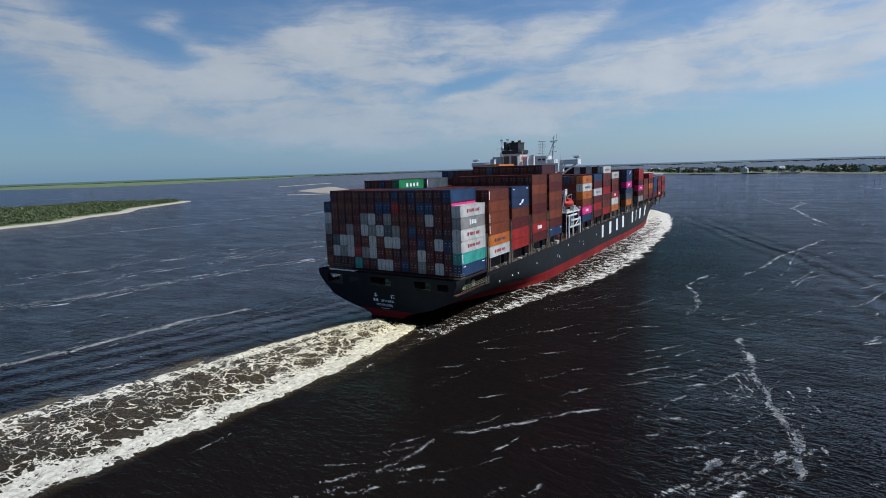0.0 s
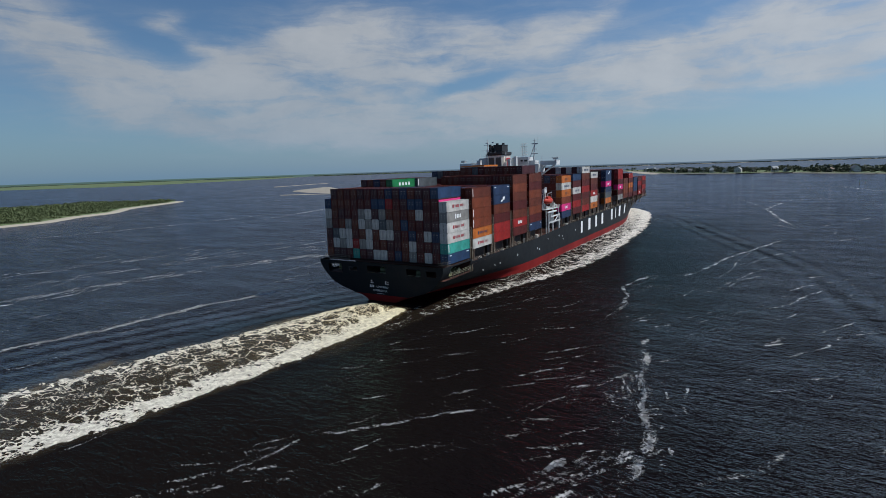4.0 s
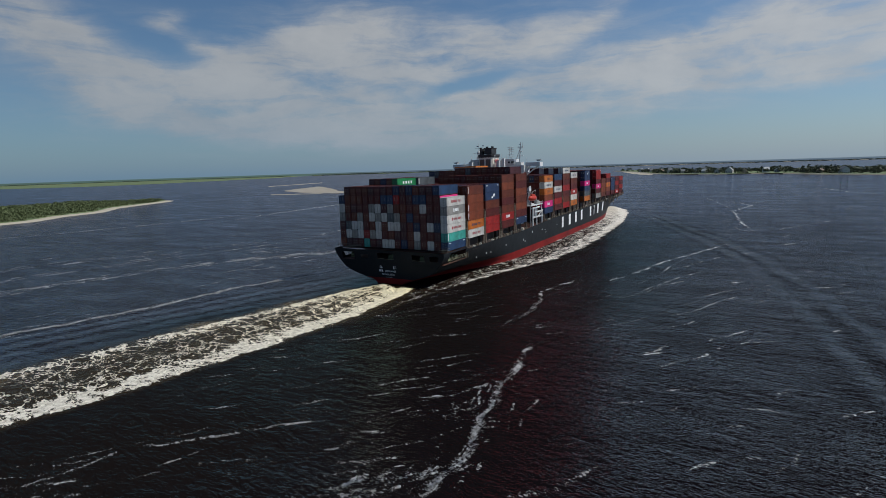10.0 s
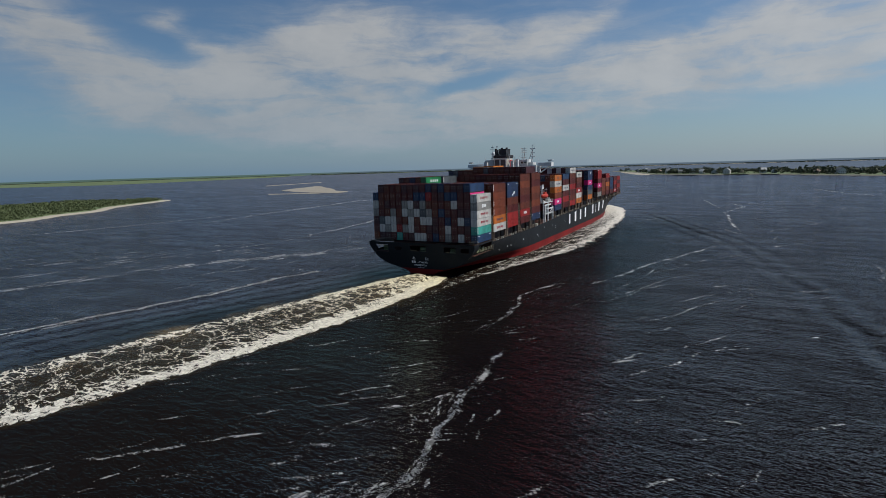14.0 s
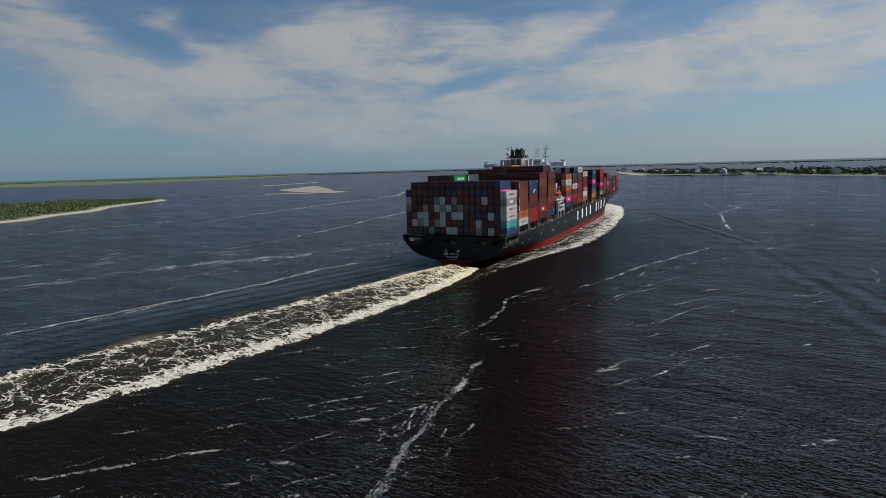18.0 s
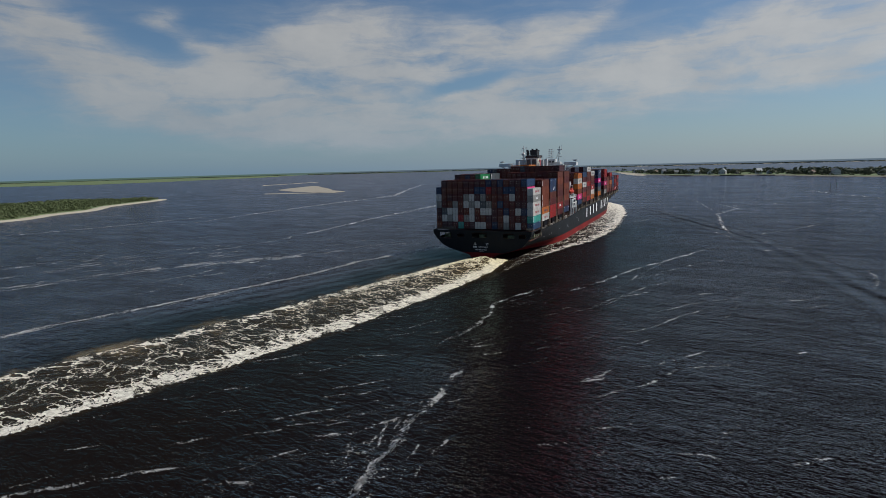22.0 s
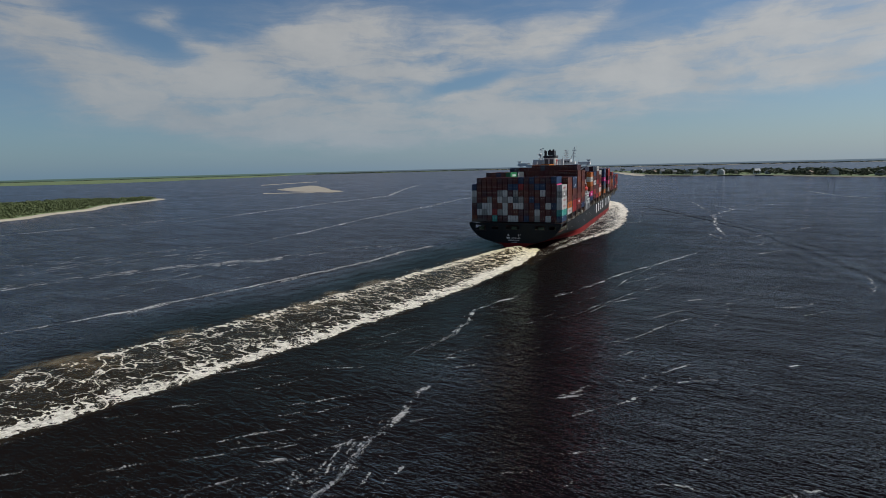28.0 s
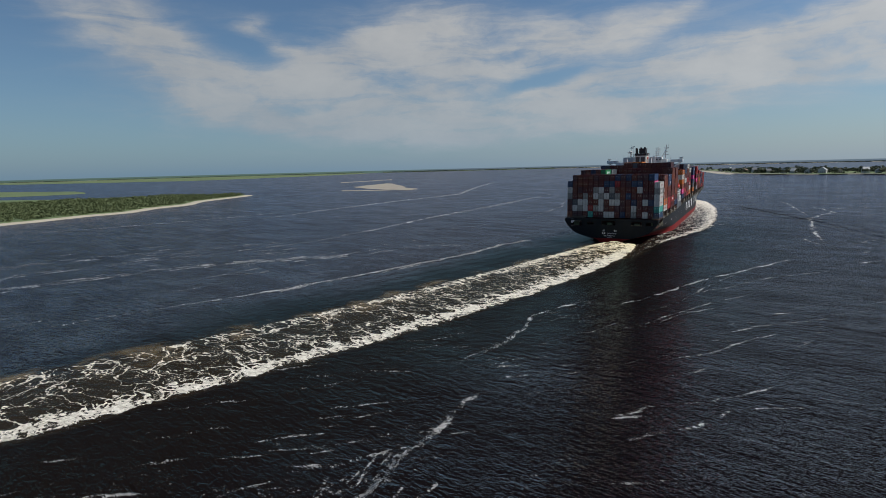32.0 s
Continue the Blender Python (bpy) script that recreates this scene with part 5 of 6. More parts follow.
    part("signal_mast", bm, steel, SHIP, "pale signal mast with yards beside the funnel")
    for x, y, w, h in ((-5.2, 77.0, 1.2, 3.0), (-8.8, 78.0, 1.6, 2.2), (5.0, 77.2, 1.2, 2.4), (6.8, 79.0, 1.0, 3.2)):
        bm = bmesh.new()
        box(bm, x - w / 2, x + w / 2, y - 0.7, y + 0.7, 34.0, 37.0 + h)
        box(bm, x - w / 2 - 0.15, x + w / 2 + 0.15, y - 0.85, y + 0.85, 37.0 + h, 37.15 + h)
        part("deck_locker", bm, white, SHIP)
    for x in (-4.3, 4.2):
        bm = bmesh.new()
        for i in range(8):
            rod(bm, (x, 75.2 + 0.6 * (i % 2), 33.5 + i), (x, 75.8 - 0.6 * (i % 2), 34.5 + i), 0.06, 4)
        rod(bm, (x, 75.2, 33.5), (x, 75.2, 42.0), 0.07, 4)
        rod(bm, (x, 75.8, 33.5), (x, 75.8, 42.0), 0.07, 4)
        part("ladder", bm, steel, f, "grey ladder up the funnel")
    # top rails
    for sgn in (-1, 1):
        bm = bmesh.new()
        for z in (37.7, 38.3):
            rod(bm, (sgn * 15, 82.6, z), (sgn * 4, 82.6, z), 0.05, 4)
        for i in range(12):
            rod(bm, (sgn * (4 + i), 82.6, 37.2), (sgn * (4 + i), 82.6, 38.3), 0.05, 4)
        part("railing", bm, steel, SHIP)
    # gantry frame
    bm = bmesh.new()
    for y, z1 in ((77.6, 18.6), (82.4, 19.4), (90.2, 17.2)):
        box(bm, 20.55, 21.0, y - 0.28, y + 0.28, 9.8, z1)
    for z, y0, y1 in ((14.2, 77.6, 90.2), (16.4, 79.6, 90.2), (18.3, 76.6, 86.4)):
        box(bm, 20.5, 21.05, y0, y1, z, z + 0.5)
    box(bm, 19.4, 20.4, 81.5, 83.6, 14.2, 18.2)
    rod(bm, (20.8, 84.2, 14.4), (20.8, 90.2, 17.0), 0.2, 6)
    for i in range(9):
        rod(bm, (21.1, 76.2 + 1.8 * i, 14.0), (21.1, 76.2 + 1.8 * i, 15.2), 0.05, 4)
    part("gantry", bm, white, SHIP, "white steel embarkation gantry")


build_house()


def build_lifeboat():
    orange = paint("boat_orange", (0.46, 0.045, 0.025), 0.4, 0.2, 0.0, 0.4)
    ob = new("lifeboat")
    tagged(ob, "orange enclosed lifeboat hung in white davits", "lifeboat")
    bm = bmesh.new()
    rows = []
    for i in range(13):
        u = i / 12
        y = -4.2 + 8.4 * u
        s = max(0.06, 1 - abs(2 * u - 1) ** 3.0)
        rows.append([(1.45 * s * math.cos(a), y, 1.25 * s ** 0.6 * math.sin(a) + 0.25 * abs(2 * u - 1) ** 2) for a in (2 * math.pi * k / 12 for k in range(12))])
    vs = loft(bm, rows, closed=True)
    bm.faces.new(vs[0]), bm.faces.new(vs[-1])
    part("hull", bm, orange, ob, "", True)
    bm = bmesh.new()
    loft(bm, [[(x, y, z) for x, y in ((-0.8, -2.2), (0.8, -2.2), (0.8, 1.2), (-0.8, 1.2))] for z in (1.0, 1.7)], closed=True)
    box(bm, -0.7, 0.7, -2.0, 1.0, 1.7, 1.8)
    part("canopy", bm, orange, ob)
    for y in (-3.4, 3.4):
        bm = bmesh.new()
        rod(bm, (-1.6, y, -1.6), (-1.3, y, 2.6), 0.2, 6)
        rod(bm, (-1.3, y, 2.6), (0.2, y, 3.2), 0.2, 6)
        rod(bm, (0.1, y, 3.2), (0.1, y, 0.9), 0.06, 5)
        part("davit", bm, plain("davit_white", (0.6, 0.6, 0.58), 0.5), ob, "white davit arm")
    rides(ob, Matrix.Translation((20.0, 79.2, 22.8)))


build_lifeboat()


def build_boat_deck():
    white = MATS["house_white"]
    bm = bmesh.new()
    box(bm, 12.4, 20.8, 75.4, 90.4, 19.5, 19.8)
    for y in (76, 83, 90):
        rod(bm, (20.4, y, 9.6), (20.4, y, 19.5), 0.16, 6)
    part("boat_deck", bm, white, SHIP, "white boat deck beside the deckhouse")
    bm = bmesh.new()
    for y in (74.6, 76.4):
        rod(bm, (19.2, y, 19.8), (20.3, y, 28.0), 0.22, 6)
    rod(bm, (20.3, 74.6, 28.0), (20.3, 76.4, 28.0), 0.2, 6)
    box(bm, 19.4, 20.4, 74.3, 76.8, 26.2, 27.6)
    part("davit_frame", bm, white, SHIP, "white davit frame above the lifeboat")
    for y, z, h in ((77.5, 19.8, 1.3), (86.0, 19.8, 1.8), (88.4, 19.8, 1.1)):
        bm = bmesh.new()
        box(bm, 18.6, 20.2, y - 0.6, y + 0.6, z, z + h)
        rod(bm, (19.4, y, z + h), (19.4, y, z + h + 0.6), 0.3, 8)
        part("winch", bm, plain("winch_grey", (0.36, 0.36, 0.34), 0.6), SHIP)
    bm = bmesh.new()
    for z in (20.4, 20.9):
        rod(bm, (20.8, 82, z), (20.8, 90.4, z), 0.05, 4)
    for i in range(7):
        rod(bm, (20.8, 82 + 1.4 * i, 19.8), (20.8, 82 + 1.4 * i, 20.9), 0.05, 4)
    part("railing", bm, white, SHIP)


build_boat_deck()


def build_deck_gear():
    steel = paint("bridge_steel", (0.11, 0.075, 0.055), 0.6, 0.3, 0.3, 0.3)
    pale = plain("post_pale", (0.17, 0.15, 0.11), 0.6)
    dark = paint("hatch_grey", (0.05, 0.042, 0.04), 0.7, 0.3, 0.1, 0.2)
    for b, (y, base, tiers, side, marks) in enumerate(BAYS):
        if b:
            z = hull_z(y + 6) - 0.9
            half = min(18.6, hull_half(y + 12, hull_z(y + 12)) - 2.0)
            bm = bmesh.new()
            box(bm, -half, half, y + 0.1, y + 12.1, z, base - 0.55)
            box(bm, -half - 0.3, half + 0.3, y - 0.1, y + 12.3, base - 0.55, base - 0.06)
            part("hatch_cover", bm, dark, SHIP, "dark steel hatch coaming and cover")
            for sgn in (-1, 1):
                if half < 18:
                    continue
                for yy in (y + 0.25, y + 11.9):
                    bm = bmesh.new()
                    box(bm, sgn * 20.9 - 0.3, sgn * 20.9 + 0.3, yy - 0.3, yy + 0.3, z, base - 0.06)
                    box(bm, sgn * 19.9 - 1.4, sgn * 19.9 + 1.4, yy - 0.3, yy + 0.3, base - 0.55, base - 0.06)
                    part("pedestal", bm, steel, SHIP, "rusty brown container pedestal")
        # lashing bridge ahead of the bay
        if b in (4, 17):
            continue
        y0, z0 = y + 12.5, 9.6 if b else 7.4
        top = base + (8.6 if b < 9 else 6.0)
        bm = bmesh.new()
        w = min(21.0, hull_half(y0, hull_z(y0)) - 0.4)
        for x in (-w, -w * 0.5, 0, w * 0.5, w):
            box(bm, x - 0.14, x + 0.14, y0, y0 + 0.28, z0, top)
            box(bm, x - 0.14, x + 0.14, y0 + 0.9, y0 + 1.15, z0, top)
        for z in (base + 2.6, base + 5.6, top):
            box(bm, -w, w, y0, y0 + 1.15, z - 0.12, z)
        part("lashing_bridge", bm, steel, SHIP, "brown steel lashing bridge between the stacks")
        bm = bmesh.new()
        for dy in (0.0, 1.1):
            box(bm, w + 0.0, w + 0.2, y0 + dy, y0 + dy + 0.16, z0, base + 8.0)
            box(bm, w, w + 0.2, y0, y0 + 1.2, base + 5.6, base + 5.8)
            box(bm, w, w + 0.2, y0, y0 + 1.2, base + 2.6, base + 2.8)
        part("ladder", bm, pale, SHIP, "pale yellow ladder frame at the lashing bridge")
    # deck edge: rail, pipes and small gear
    for y0, y1 in ((14, 42), (42, 70), (92, 130), (130, 170), (170, 210), (210, 276)):
        bm = bmesh.new()
        n = int((y1 - y0) / 1.7)
        for i in range(n + 1):
            y = y0 + (y1 - y0) * i / n
            rod(bm, (21.25, y, hull_z(y) - 0.9), (21.25, y, hull_z(y) + 0.75), 0.04, 4)
        for dz in (0.3, 0.75):
            rod(bm, (21.25, y0, hull_z(y0) + dz), (21.25, y1, hull_z(y1) + dz), 0.035, 4)
        part("railing", bm, pale, SHIP, "thin pale deck-edge railing")
    rnd = random.Random(4)
    for i in range(50):
        y = 15 + i * 5.1 + rnd.uniform(-1, 1)
        if 69 < y < 92:
            continue
        z = hull_z(y) - 0.9
        bm = bmesh.new()
        if i % 3:
            box(bm, 19.6, 20.5, y - rnd.uniform(0.3, 0.8), y + rnd.uniform(0.3, 0.8), z, z + rnd.uniform(0.8, 1.9))
        else:
            rod(bm, (20.2, y, z), (20.2, y, z + 1.6), 0.25, 8)
            rod(bm, (20.2, y, z + 1.6), (20.2, y, z + 1.9), 0.5, 8, 0.3)
        part("deck_vent", bm, rnd.choice((pale, steel, plain("gear_white", (0.55, 0.55, 0.5), 0.6))), SHIP)
    # forecastle
    bm = bmesh.new()
    box(bm, -13, 13, 282, 284, 14, 18.4)
    part("breakwater", bm, plain("mast_buff", (0.45, 0.43, 0.38), 0.5), SHIP, "steel breakwater on the forecastle")
    bm = bmesh.new()
    rod(bm, (0, 314, 15.5), (0, 314, 28), 0.35, 8, 0.18)
    box(bm, -1.2, 1.2, 313.8, 314.2, 24, 24.3)
    part("foremast", bm, plain("mast_buff", (0.45, 0.43, 0.38), 0.5), SHIP, "slim foremast on the bow")
    # stern rails on the first stack
    for x0, x1, y1 in ((18.6, 21.5, 0.6), (-21.4, -12, -1.0)):
        bm = bmesh.new()
        for z in (11.4, 11.9, 12.4):
            rod(bm, (x0, -1.0, z), (x1, -1.0, z), 0.05, 4)
            rod(bm, (x1, -1.0, z), (x1, y1, z), 0.05, 4)
        n = max(2, int((x1 - x0) / 1.4))
        for i in range(n + 1):
            x = x0 + (x1 - x0) * i / n
            rod(bm, (x, -1.0, 11.0), (x, -1.0, 12.4), 0.05, 4)
        part("railing", bm, pale, SHIP, "thin railing at the stern")


build_deck_gear()


# ------------------------------------------------------------ far shores
def build_far_land():
    marsh, sand = marsh_material(), sand_material()
    # leaves lightened and greyed: the haze of distance is painted into their colour
    wood = leaf_material("hazed_far_woods", (0.042, 0.060, 0.042), (0.078, 0.104, 0.062))
    # the flat marsh on the left, and the one behind the island
    west = [(-4800, 560), (-3500, 700), (-3000, 950), (-2560, 1180), (-2600, 1560), (-2740, 1960), (-2850, 2400), (-3200, 2900), (-3420, 3300), (-3560, 3330), (-4150, 2560), (-4700, 1400)]
    land("marsh_west", outline(west, 25, 60, 21), 1.2, 0.5, marsh, "flat bright-green tidal marsh across the water", "marsh", 12)
    near = [(-1490, 60), (-1230, 110), (-1190, 250), (-1230, 330), (-1420, 330), (-1700, 250), (-2300, 40), (-2300, -400), (-1500, -300)]
    land("marsh_south", outline(near, 18, 40, 22), 1.0, 0.4, marsh, "low green marsh behind the wooded island", "marsh", 8)
    back = [(-700, 30), (-790, 150), (-850, 200), (-1010, 120), (-1120, -60), (-1150, -330), (-800, -330)]
    land("marsh_island", outline(back, 10, 25, 23), 1.2, 0.4, marsh, "grassy green flat behind the island's shrubs", "marsh", 5)
    # tree lines and low points, far off
    belts = [((-4600, 1500), (-4000, 2750), 60, 3), ((-3900, 2600), (-3560, 3260), 40, 3.5), ((-3400, 3350), (-2950, 3640), 60, 7), ((-3000, 3600), (-2100, 4180), 80, 8),
             ((-2100, 4180), (-1100, 4560), 60, 6.5), ((-1300, 4480), (-300, 4700), 60, 7), ((-300, 4680), (700, 4660), 50, 6), ((700, 4640), (1900, 4350), 60, 6), ((-4750, 500), (-4500, 1500), 50, 3)]
    for i, ((x0, y0), (x1, y1), deep, high) in enumerate(belts):
        l = math.hypot(x1 - x0, y1 - y0)
        nx, ny = -(y1 - y0) / l, (x1 - x0) / l
        poly = [(x0, y0), (x1, y1), (x1 + nx * deep, y1 + ny * deep), (x0 + nx * deep, y0 + ny * deep)]
        land("far_shore", outline(poly, 14, 60, 30 + i), 1.6, 0.5, marsh if i < 4 else sand, "thin far shore under a line of trees", "shore", 8)
        rnd, verts, faces = random.Random(40 + i), [], []
        for _ in range(int(l / 3.2)):
            u = rnd.random()
            g = 0.75 + 0.8 * noise.noise(Vector((u * l * 0.004, i, 0)))
            if g < 0.35:
                continue
            v = rnd.uniform(0.1, 0.9) * deep
            tuft(verts, faces, x0 + (x1 - x0) * u + nx * v, y0 + (y1 - y0) * u + ny * v, 1.2, 9, high * g * rnd.uniform(0.7, 1.2), 9, rnd, 5.0)
        tagged(join("far_trees", mesh_of("far_trees", verts, faces, wood)), "hazy line of trees on the far shore", "trees", kind="stuff")
    # sand bars
    wet = material("wet_sand", lambda k: bsdf(k, k.mix(k.noise(k.mapping(k.add("ShaderNodeTexCoord").outputs["Object"], scale=(1, 0.4, 1)), 0.06, 5, 0.65), (0.16, 0.145, 0.115), (0.40, 0.36, 0.29)), 0.8))
    bar = [(-742, 658), (-783, 747), (-842, 854), (-796, 834), (-652, 716), (-512, 608), (-494, 564), (-552, 570), (-628, 595)]
    land("sand_bar", outline(bar, 5, 14, 50), 0.8, 0.3, wet, "low pale sandbar awash in the river", "sandbar", 7)
    land("sand_bar", outline([(-1052, 880), (-1111, 1156), (-1155, 1196), (-1096, 920)], 4, 18, 51), 0.3, 0.1, wet, "thin strip of pale sand awash", "sandbar", 5)
    land("sand_bar", outline([(-606, 514), (-568, 534), (-522, 554), (-540, 570), (-586, 550), (-624, 530)], 2, 14, 52), 0.22, 0.08, wet, "thin strip of pale sand awash", "sandbar", 2.5)


build_far_land()

EAST = [(-455, 2150), (-380, 1980), (-300, 1800), (-230, 1620), (-150, 1480), (-70, 1390), (10, 1335), (90, 1350), (135, 1300), (190, 1210), (260, 1130), (400, 1060), (650, 1000), (1100, 960), (1700, 1100), (1700, 1500),
        (900, 1420), (500, 1480), (250, 1650), (60, 1750), (-120, 1900), (-260, 2080), (-380, 2230)]


def build_house_on_shore(name, w, l, h, wall, roof, label, x, y, turn, storeys=2):
    ob = new(name)
    tagged(ob, label, "house", "houses on the shore")
    bm = bmesh.new()
    box(bm, -w / 2, w / 2, -l / 2, l / 2, 0, h)
    for s in (-1, 1):
        a = [bm.verts.new(v) for v in ((-w / 2, s * l / 2, h), (w / 2, s * l / 2, h), (0, s * l / 2, h + w * 0.38))]
        bm.faces.new(a)
    part("wall", bm, wall, ob)
    bm = bmesh.new()
    o = 0.6
    for s in (-1, 1):
        v = []
        for dz in (0.05, 0.35):
            for yy in (-l / 2 - o, l / 2 + o):
                v.append([bm.verts.new((s * (w / 2 + o), yy, h - o * 0.76 + dz)), bm.verts.new((0, yy, h + w * 0.38 + dz))])
        for f in ((v[0][0], v[0][1], v[1][1], v[1][0]), (v[2][0], v[2][1], v[3][1], v[3][0]), (v[0][0], v[1][0], v[3][0], v[2][0]), (v[0][0], v[0][1], v[2][1], v[2][0]), (v[1][0], v[1][1], v[3][1], v[3][0])):
            bm.faces.new(f)
    part("roof", bm, roof, ob)
    bm = bmesh.new()
    box(bm, w * 0.15, w * 0.15 + 0.9, l * 0.1, l * 0.1 + 0.9, h, h + w * 0.38 + 1.2)
    part("chimney", bm, roof, ob)
    glass = plain("house_glass", (0.03, 0.035, 0.045), 0.15)
    for s in range(storeys):
        z = 1.0 + s * 2.9
        for i in range(max(2, int(w / 3.2))):
            bm = bmesh.new()
            cx = -w / 2 + w * (i + 0.5) / max(2, int(w / 3.2))
            box(bm, cx - 0.6, cx + 0.6, -l / 2 - 0.06, -l / 2 + 0.02, z, z + 1.6)
            part("window", bm, glass, ob)
    bm = bmesh.new()
    box(bm, -w / 2, w / 2, -l / 2 - 2.4, -l / 2, 2.6, 2.8)
    for i in range(4):
        cx = -w / 2 + 0.2 + (w - 0.4) * i / 3
        rod(bm, (cx, -l / 2 - 2.3, 0), (cx, -l / 2 - 2.3, 2.7), 0.12, 5)
    part("porch", bm, wall, ob)
    ob.matrix_basis = pose(x, y, 1.5, 0, 0, turn)
    return ob


def build_east():
    sand, marsh = sand_material(), marsh_material()
    bank = material("muddy_bank", lambda k: bsdf(k, k.mix(k.noise(k.add("ShaderNodeTexCoord").outputs["Object"], 0.05, 5, 0.65), (0.07, 0.075, 0.05), (0.20, 0.18, 0.14)), 0.9))
    land("shore_east", outline(EAST, 9, 22, 60), 1.5, 0.7, bank, "dark grassy and muddy shore of the settled point", "shore", 9)
    land("sand_spit", outline([(-380, 2060), (-372, 1955), (-300, 1735), (-215, 1500), (-176, 1440), (-168, 1475), (-230, 1660), (-330, 1960)], 3, 16, 64), 1.0, 0.4, sand, "pale sand spit at the tip of the settled point", "sandbar", 6)
    green = shrink(outline(EAST, 9, 22, 60), 16)
    land("lawn_east", green, 2.0, 1.6, marsh, "green lawns and scrub behind the shore", "ground", 6)
    inner = shrink(green, 14)
    # oak leaf colours paled and dulled, standing in for haze over this shore
    scrub("shore_woods", inner, 2000, 8.0, 10.5, 3.2, 20, "dark live-oak woods behind the shore houses", "trees", 61, leaf_material("hazed_oak_leaves", (0.030, 0.040, 0.022), (0.075, 0.090, 0.046)), z=2.0,
          test=lambda x, y: noise.noise(Vector((x * 0.006, y * 0.006, 2.2))) > -0.18 + (0.35 if x < -230 else 0) and (y > 1230 or x > 120))
    scrub("shore_scrub", shrink(green, 3), 1200, 4.0, 3.2, 1.8, 14, "low green scrub along the shore", "shrubs", 62, z=1.8)
    white, grey = plain("clapboard_white", (0.46, 0.46, 0.44), 0.6), plain("clapboard_grey", (0.36, 0.38, 0.38), 0.6)
    tan, slate, brown = plain("clapboard_tan", (0.42, 0.36, 0.28), 0.6), plain("roof_slate", (0.10, 0.11, 0.12), 0.7), plain("roof_brown", (0.16, 0.11, 0.08), 0.7)
    pale = plain("roof_metal", (0.30, 0.32, 0.33), 0.5)
    homes = [(-266, 1790, white, pale, "white"), (-240, 1770, white, pale, "white"), (-215, 1680, grey, slate, "grey"), (-170, 1600, tan, brown, "tan"), (-135, 1520, grey, slate, "grey"), (-98, 1490, tan, slate, "tan"),
             (-62, 1452, white, slate, "white"), (-38, 1428, grey, pale, "grey"), (-6, 1405, white, slate, "white"), (22, 1385, white, pale, "white"), (52, 1395, tan, brown, "tan"), (98, 1392, white, pale, "white"),
             (120, 1380, grey, slate, "grey"), (196, 1262, tan, brown, "tan"), (232, 1220, grey, slate, "grey"), (300, 1170, white, slate, "white"), (352, 1140, tan, slate, "tan"), (430, 1110, grey, brown, "grey")]
    rnd = random.Random(9)
    for x, y, wall, roof, word in homes:
        w, l = rnd.uniform(10, 16), rnd.uniform(9, 13)
        build_house_on_shore("house", w, l, rnd.choice((5.8, 6.4, 8.2)), wall, roof, word + " clapboard house with a gabled roof by the shore", x, y, rnd.uniform(-25, 25) + rnd.choice((0, 90)))
    # oaks in front of and between the houses
    bark = plain("oak_bark", (0.10, 0.075, 0.055), 0.9)
    leaf = leaf_material("hazed_oak_leaves")
    protos = []
    for k in range(4):
        t = new("oak_tree")
        tagged(t, "dark green spreading oak by the shore", "tree", "oaks by the shore")
        bm = bmesh.new()
        rod(bm, (0, 0, -0.3), (0.3, 0.1, 4.0), 0.55, 8, 0.35)
        for a in (0.3, 2.1, 3.9, 5.3):
            rod(bm, (0.3, 0.1, 3.6), (0.3 + 3.0 * math.cos(a + k), 3.0 * math.sin(a + k), 7.0), 0.28, 6, 0.1)
        part("trunk", bm, bark, t)
        verts, faces = [], []
        for a in range(7):
            ang, rr = a * 0.9 + k, rnd.uniform(1.5, 4.2)
            tuft(verts, faces, rr * math.cos(ang), rr * math.sin(ang), rnd.uniform(3.0, 6.0), rnd.uniform(2.4, 3.8), rnd.uniform(3.0, 5.2), 60, rnd, 0.95)
        join("crown", mesh_of("crown", verts, faces, leaf), t)
        protos.append(t)
    spots = []
    for x, y, *_ in homes:
        for _ in range(3):
            spots.append((x + rnd.uniform(-28, 28), y + rnd.uniform(-14, 34)))
    for i, (x, y) in enumerate(spots):
        m = pose(x, y, 1.8, 0, 0, rnd.uniform(0, 360))
        if i < 4:
            protos[i].matrix_basis = m
        else:
            copy_thing(protos[i % 4], m)
    # channel marks
    for x, y in ((186, 716), (194, 736)):
        mark = new("channel_marker")
        tagged(mark, "dark wooden channel marker pile with a small board", "channel marker", "channel markers in the river")
        bm = bmesh.new()
        rod(bm, (0, 0, -2), (0, 0, 4.6), 0.28, 8, 0.22)
        part("pile", bm, bark, mark)
        bm = bmesh.new()
        box(bm, -0.6, 0.6, -0.34, -0.26, 3.3, 4.5)
        part("board", bm, plain("marker_green", (0.02, 0.09, 0.05), 0.6), mark, "faded green day board")
        mark.matrix_basis = pose(x, y, 0, 0, 0, 20)
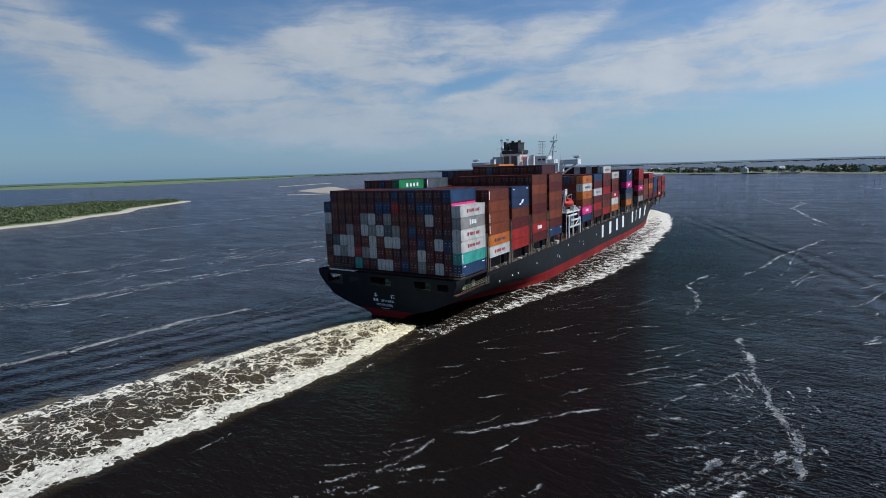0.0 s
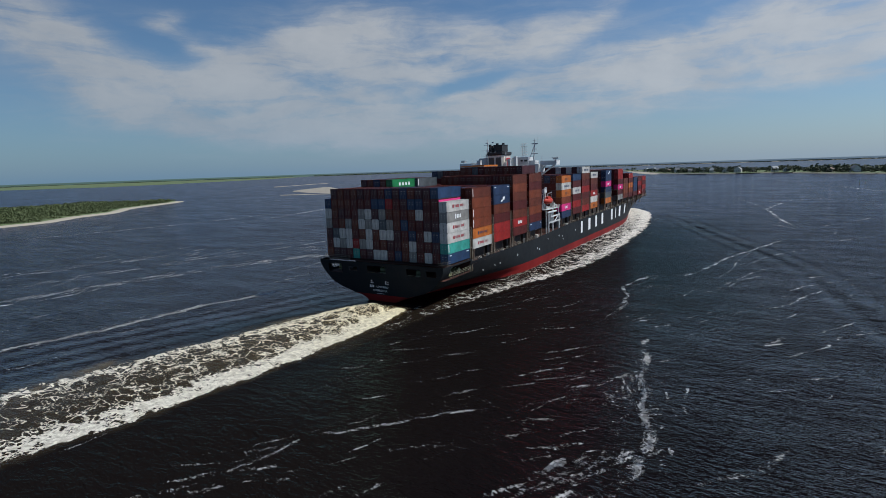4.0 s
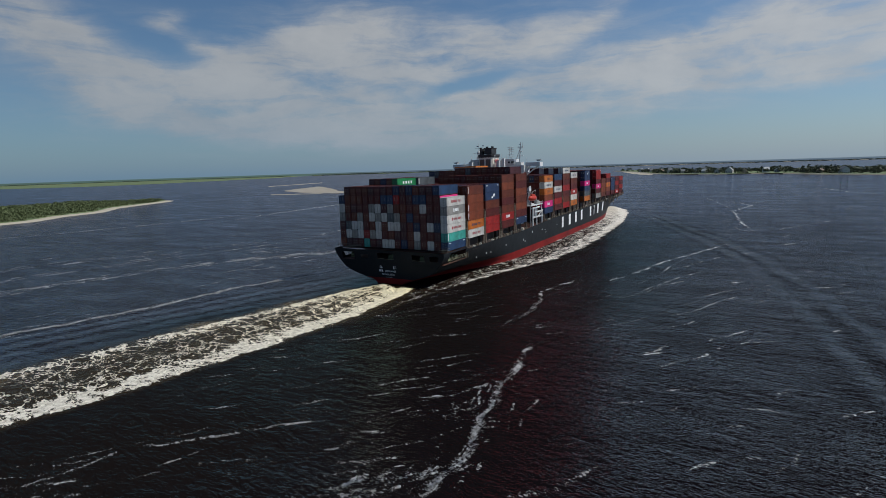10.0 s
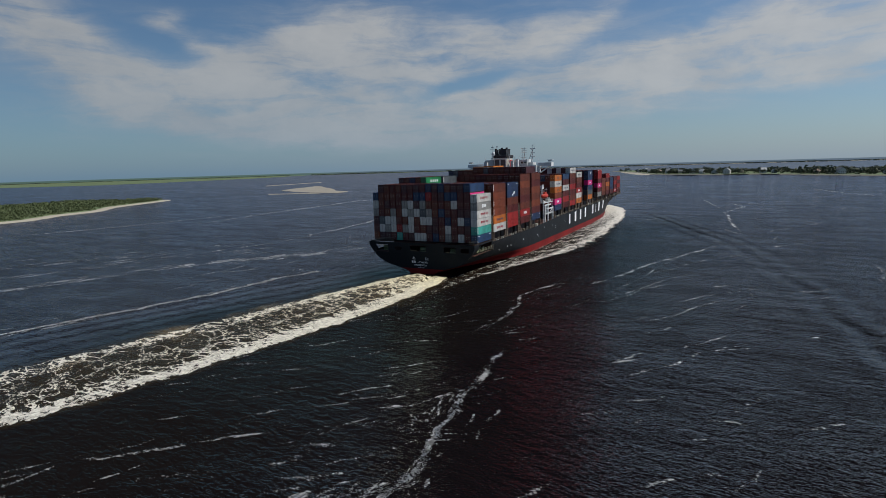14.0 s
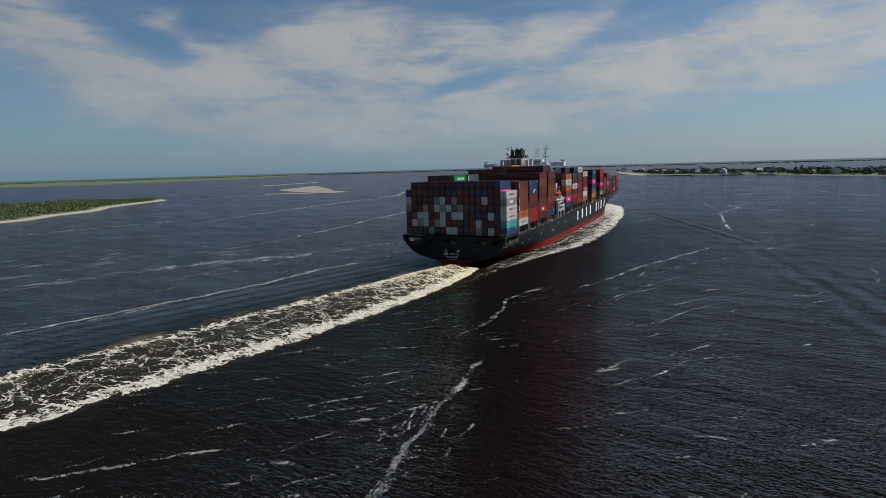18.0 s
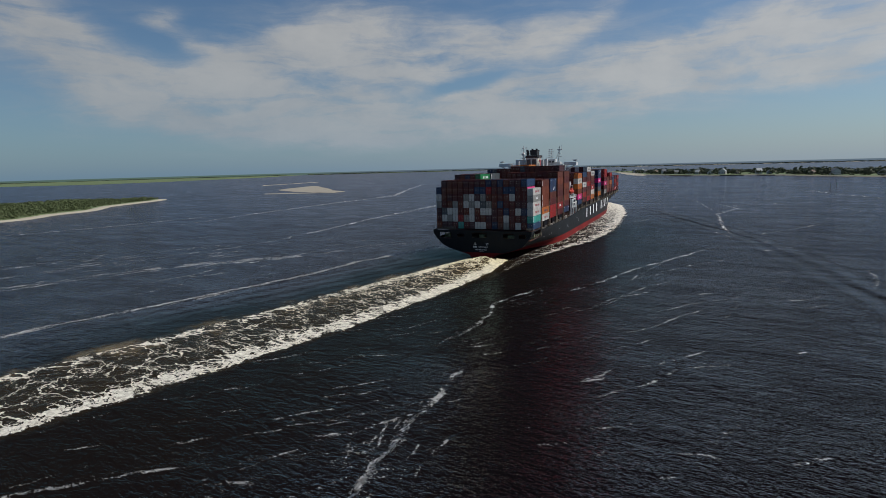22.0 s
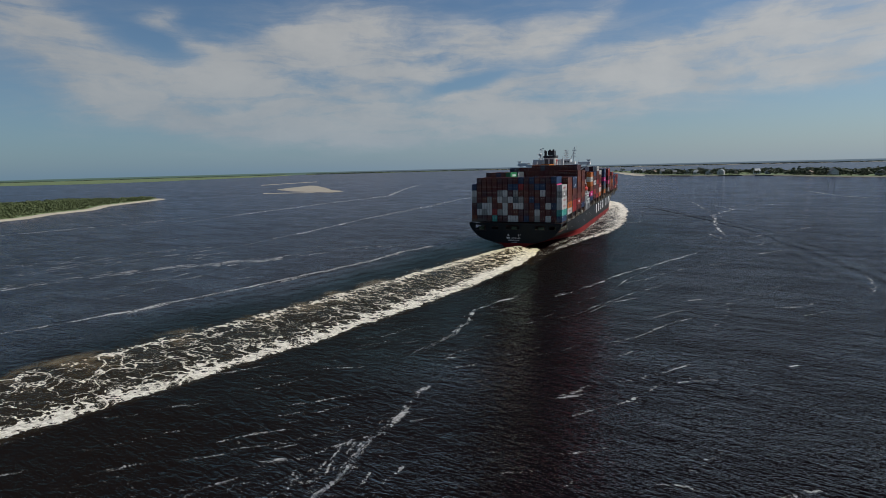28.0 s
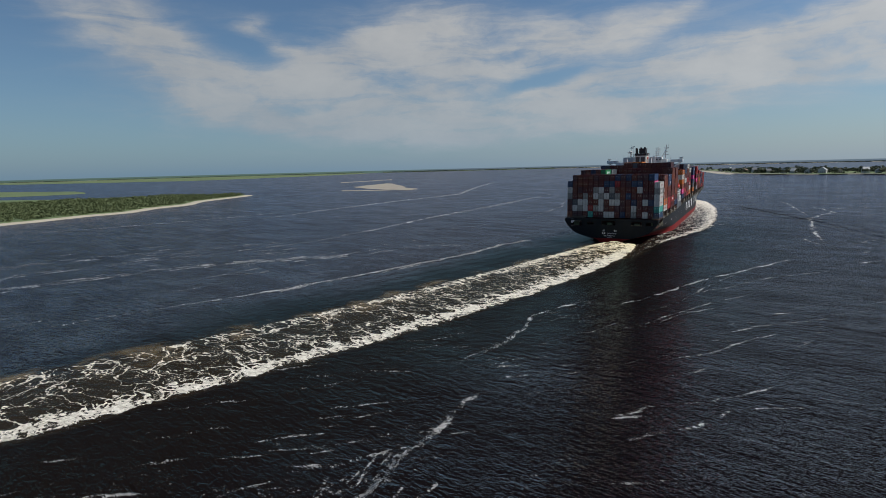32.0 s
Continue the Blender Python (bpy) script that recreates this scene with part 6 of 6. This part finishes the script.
    # bulkheads along the shore
    for (x0, y0), (x1, y1) in (((-96, 1362), (-42, 1334)), ((96, 1316), (132, 1300)), ((20, 1334), (70, 1336))):
        l = math.hypot(x1 - x0, y1 - y0)
        tx, ty = (x1 - x0) / l, (y1 - y0) / l
        wall = new("bulkhead")
        tagged(wall, "dark timber bulkhead along the water's edge", "bulkhead", "bulkheads on the shore")
        bm = bmesh.new()
        n = int(l / 2.4)
        for i in range(n + 1):
            rod(bm, (2.4 * i, -0.35, -1.5), (2.4 * i, -0.35, 1.9), 0.2, 6)
        part("pile_row", bm, bark, wall)
        bm = bmesh.new()
        box(bm, 0, l, -0.15, 0.15, -1.2, 1.6)
        box(bm, -0.2, l + 0.2, -0.6, 0.4, 1.6, 1.8)
        part("sheeting", bm, plain("old_timber", (0.075, 0.068, 0.055), 0.9), wall)
        wall.matrix_basis = pose(x0, y0, 0, 0, 0, math.degrees(math.atan2(ty, tx)))
    # piers
    wood = plain("pier_wood", (0.22, 0.19, 0.15), 0.8)
    for x, y, dx, dy in ((-95, 1425, -18, -45), (14, 1338, -14, -48), (150, 1285, -20, -42), (255, 1140, -22, -46), (-190, 1560, -25, -38)):
        bm = bmesh.new()
        l = math.hypot(dx, dy)
        nx, ny = -dy / l, dx / l
        v = []
        for z in (1.2, 1.45):
            for u in (-8 / l, 1):
                for s in (-1, 1):
                    v.append(bm.verts.new((x + dx * u + nx * s, y + dy * u + ny * s, z)))
        for f in ((0, 1, 3, 2), (4, 5, 7, 6), (0, 1, 5, 4), (2, 3, 7, 6), (0, 2, 6, 4), (1, 3, 7, 5)):
            bm.faces.new([v[i] for i in f])
        for i in range(8):
            for s in (-1, 1):
                rod(bm, (x + dx * i / 7 + nx * s, y + dy * i / 7 + ny * s, -1), (x + dx * i / 7 + nx * s, y + dy * i / 7 + ny * s, 2.0), 0.14, 5)
        tagged(part("pier", bm, wood, None), "weathered grey wooden pier on piles", "pier", "piers on the shore")


build_east()


def motions():
    rows = ship_rows()
    walk(SHIP, rows)
    for ob, m in RIDING:
        walk(ob, [(t, r @ m) for t, r in rows])
    walk(FOAM, drift_rows())


motions()
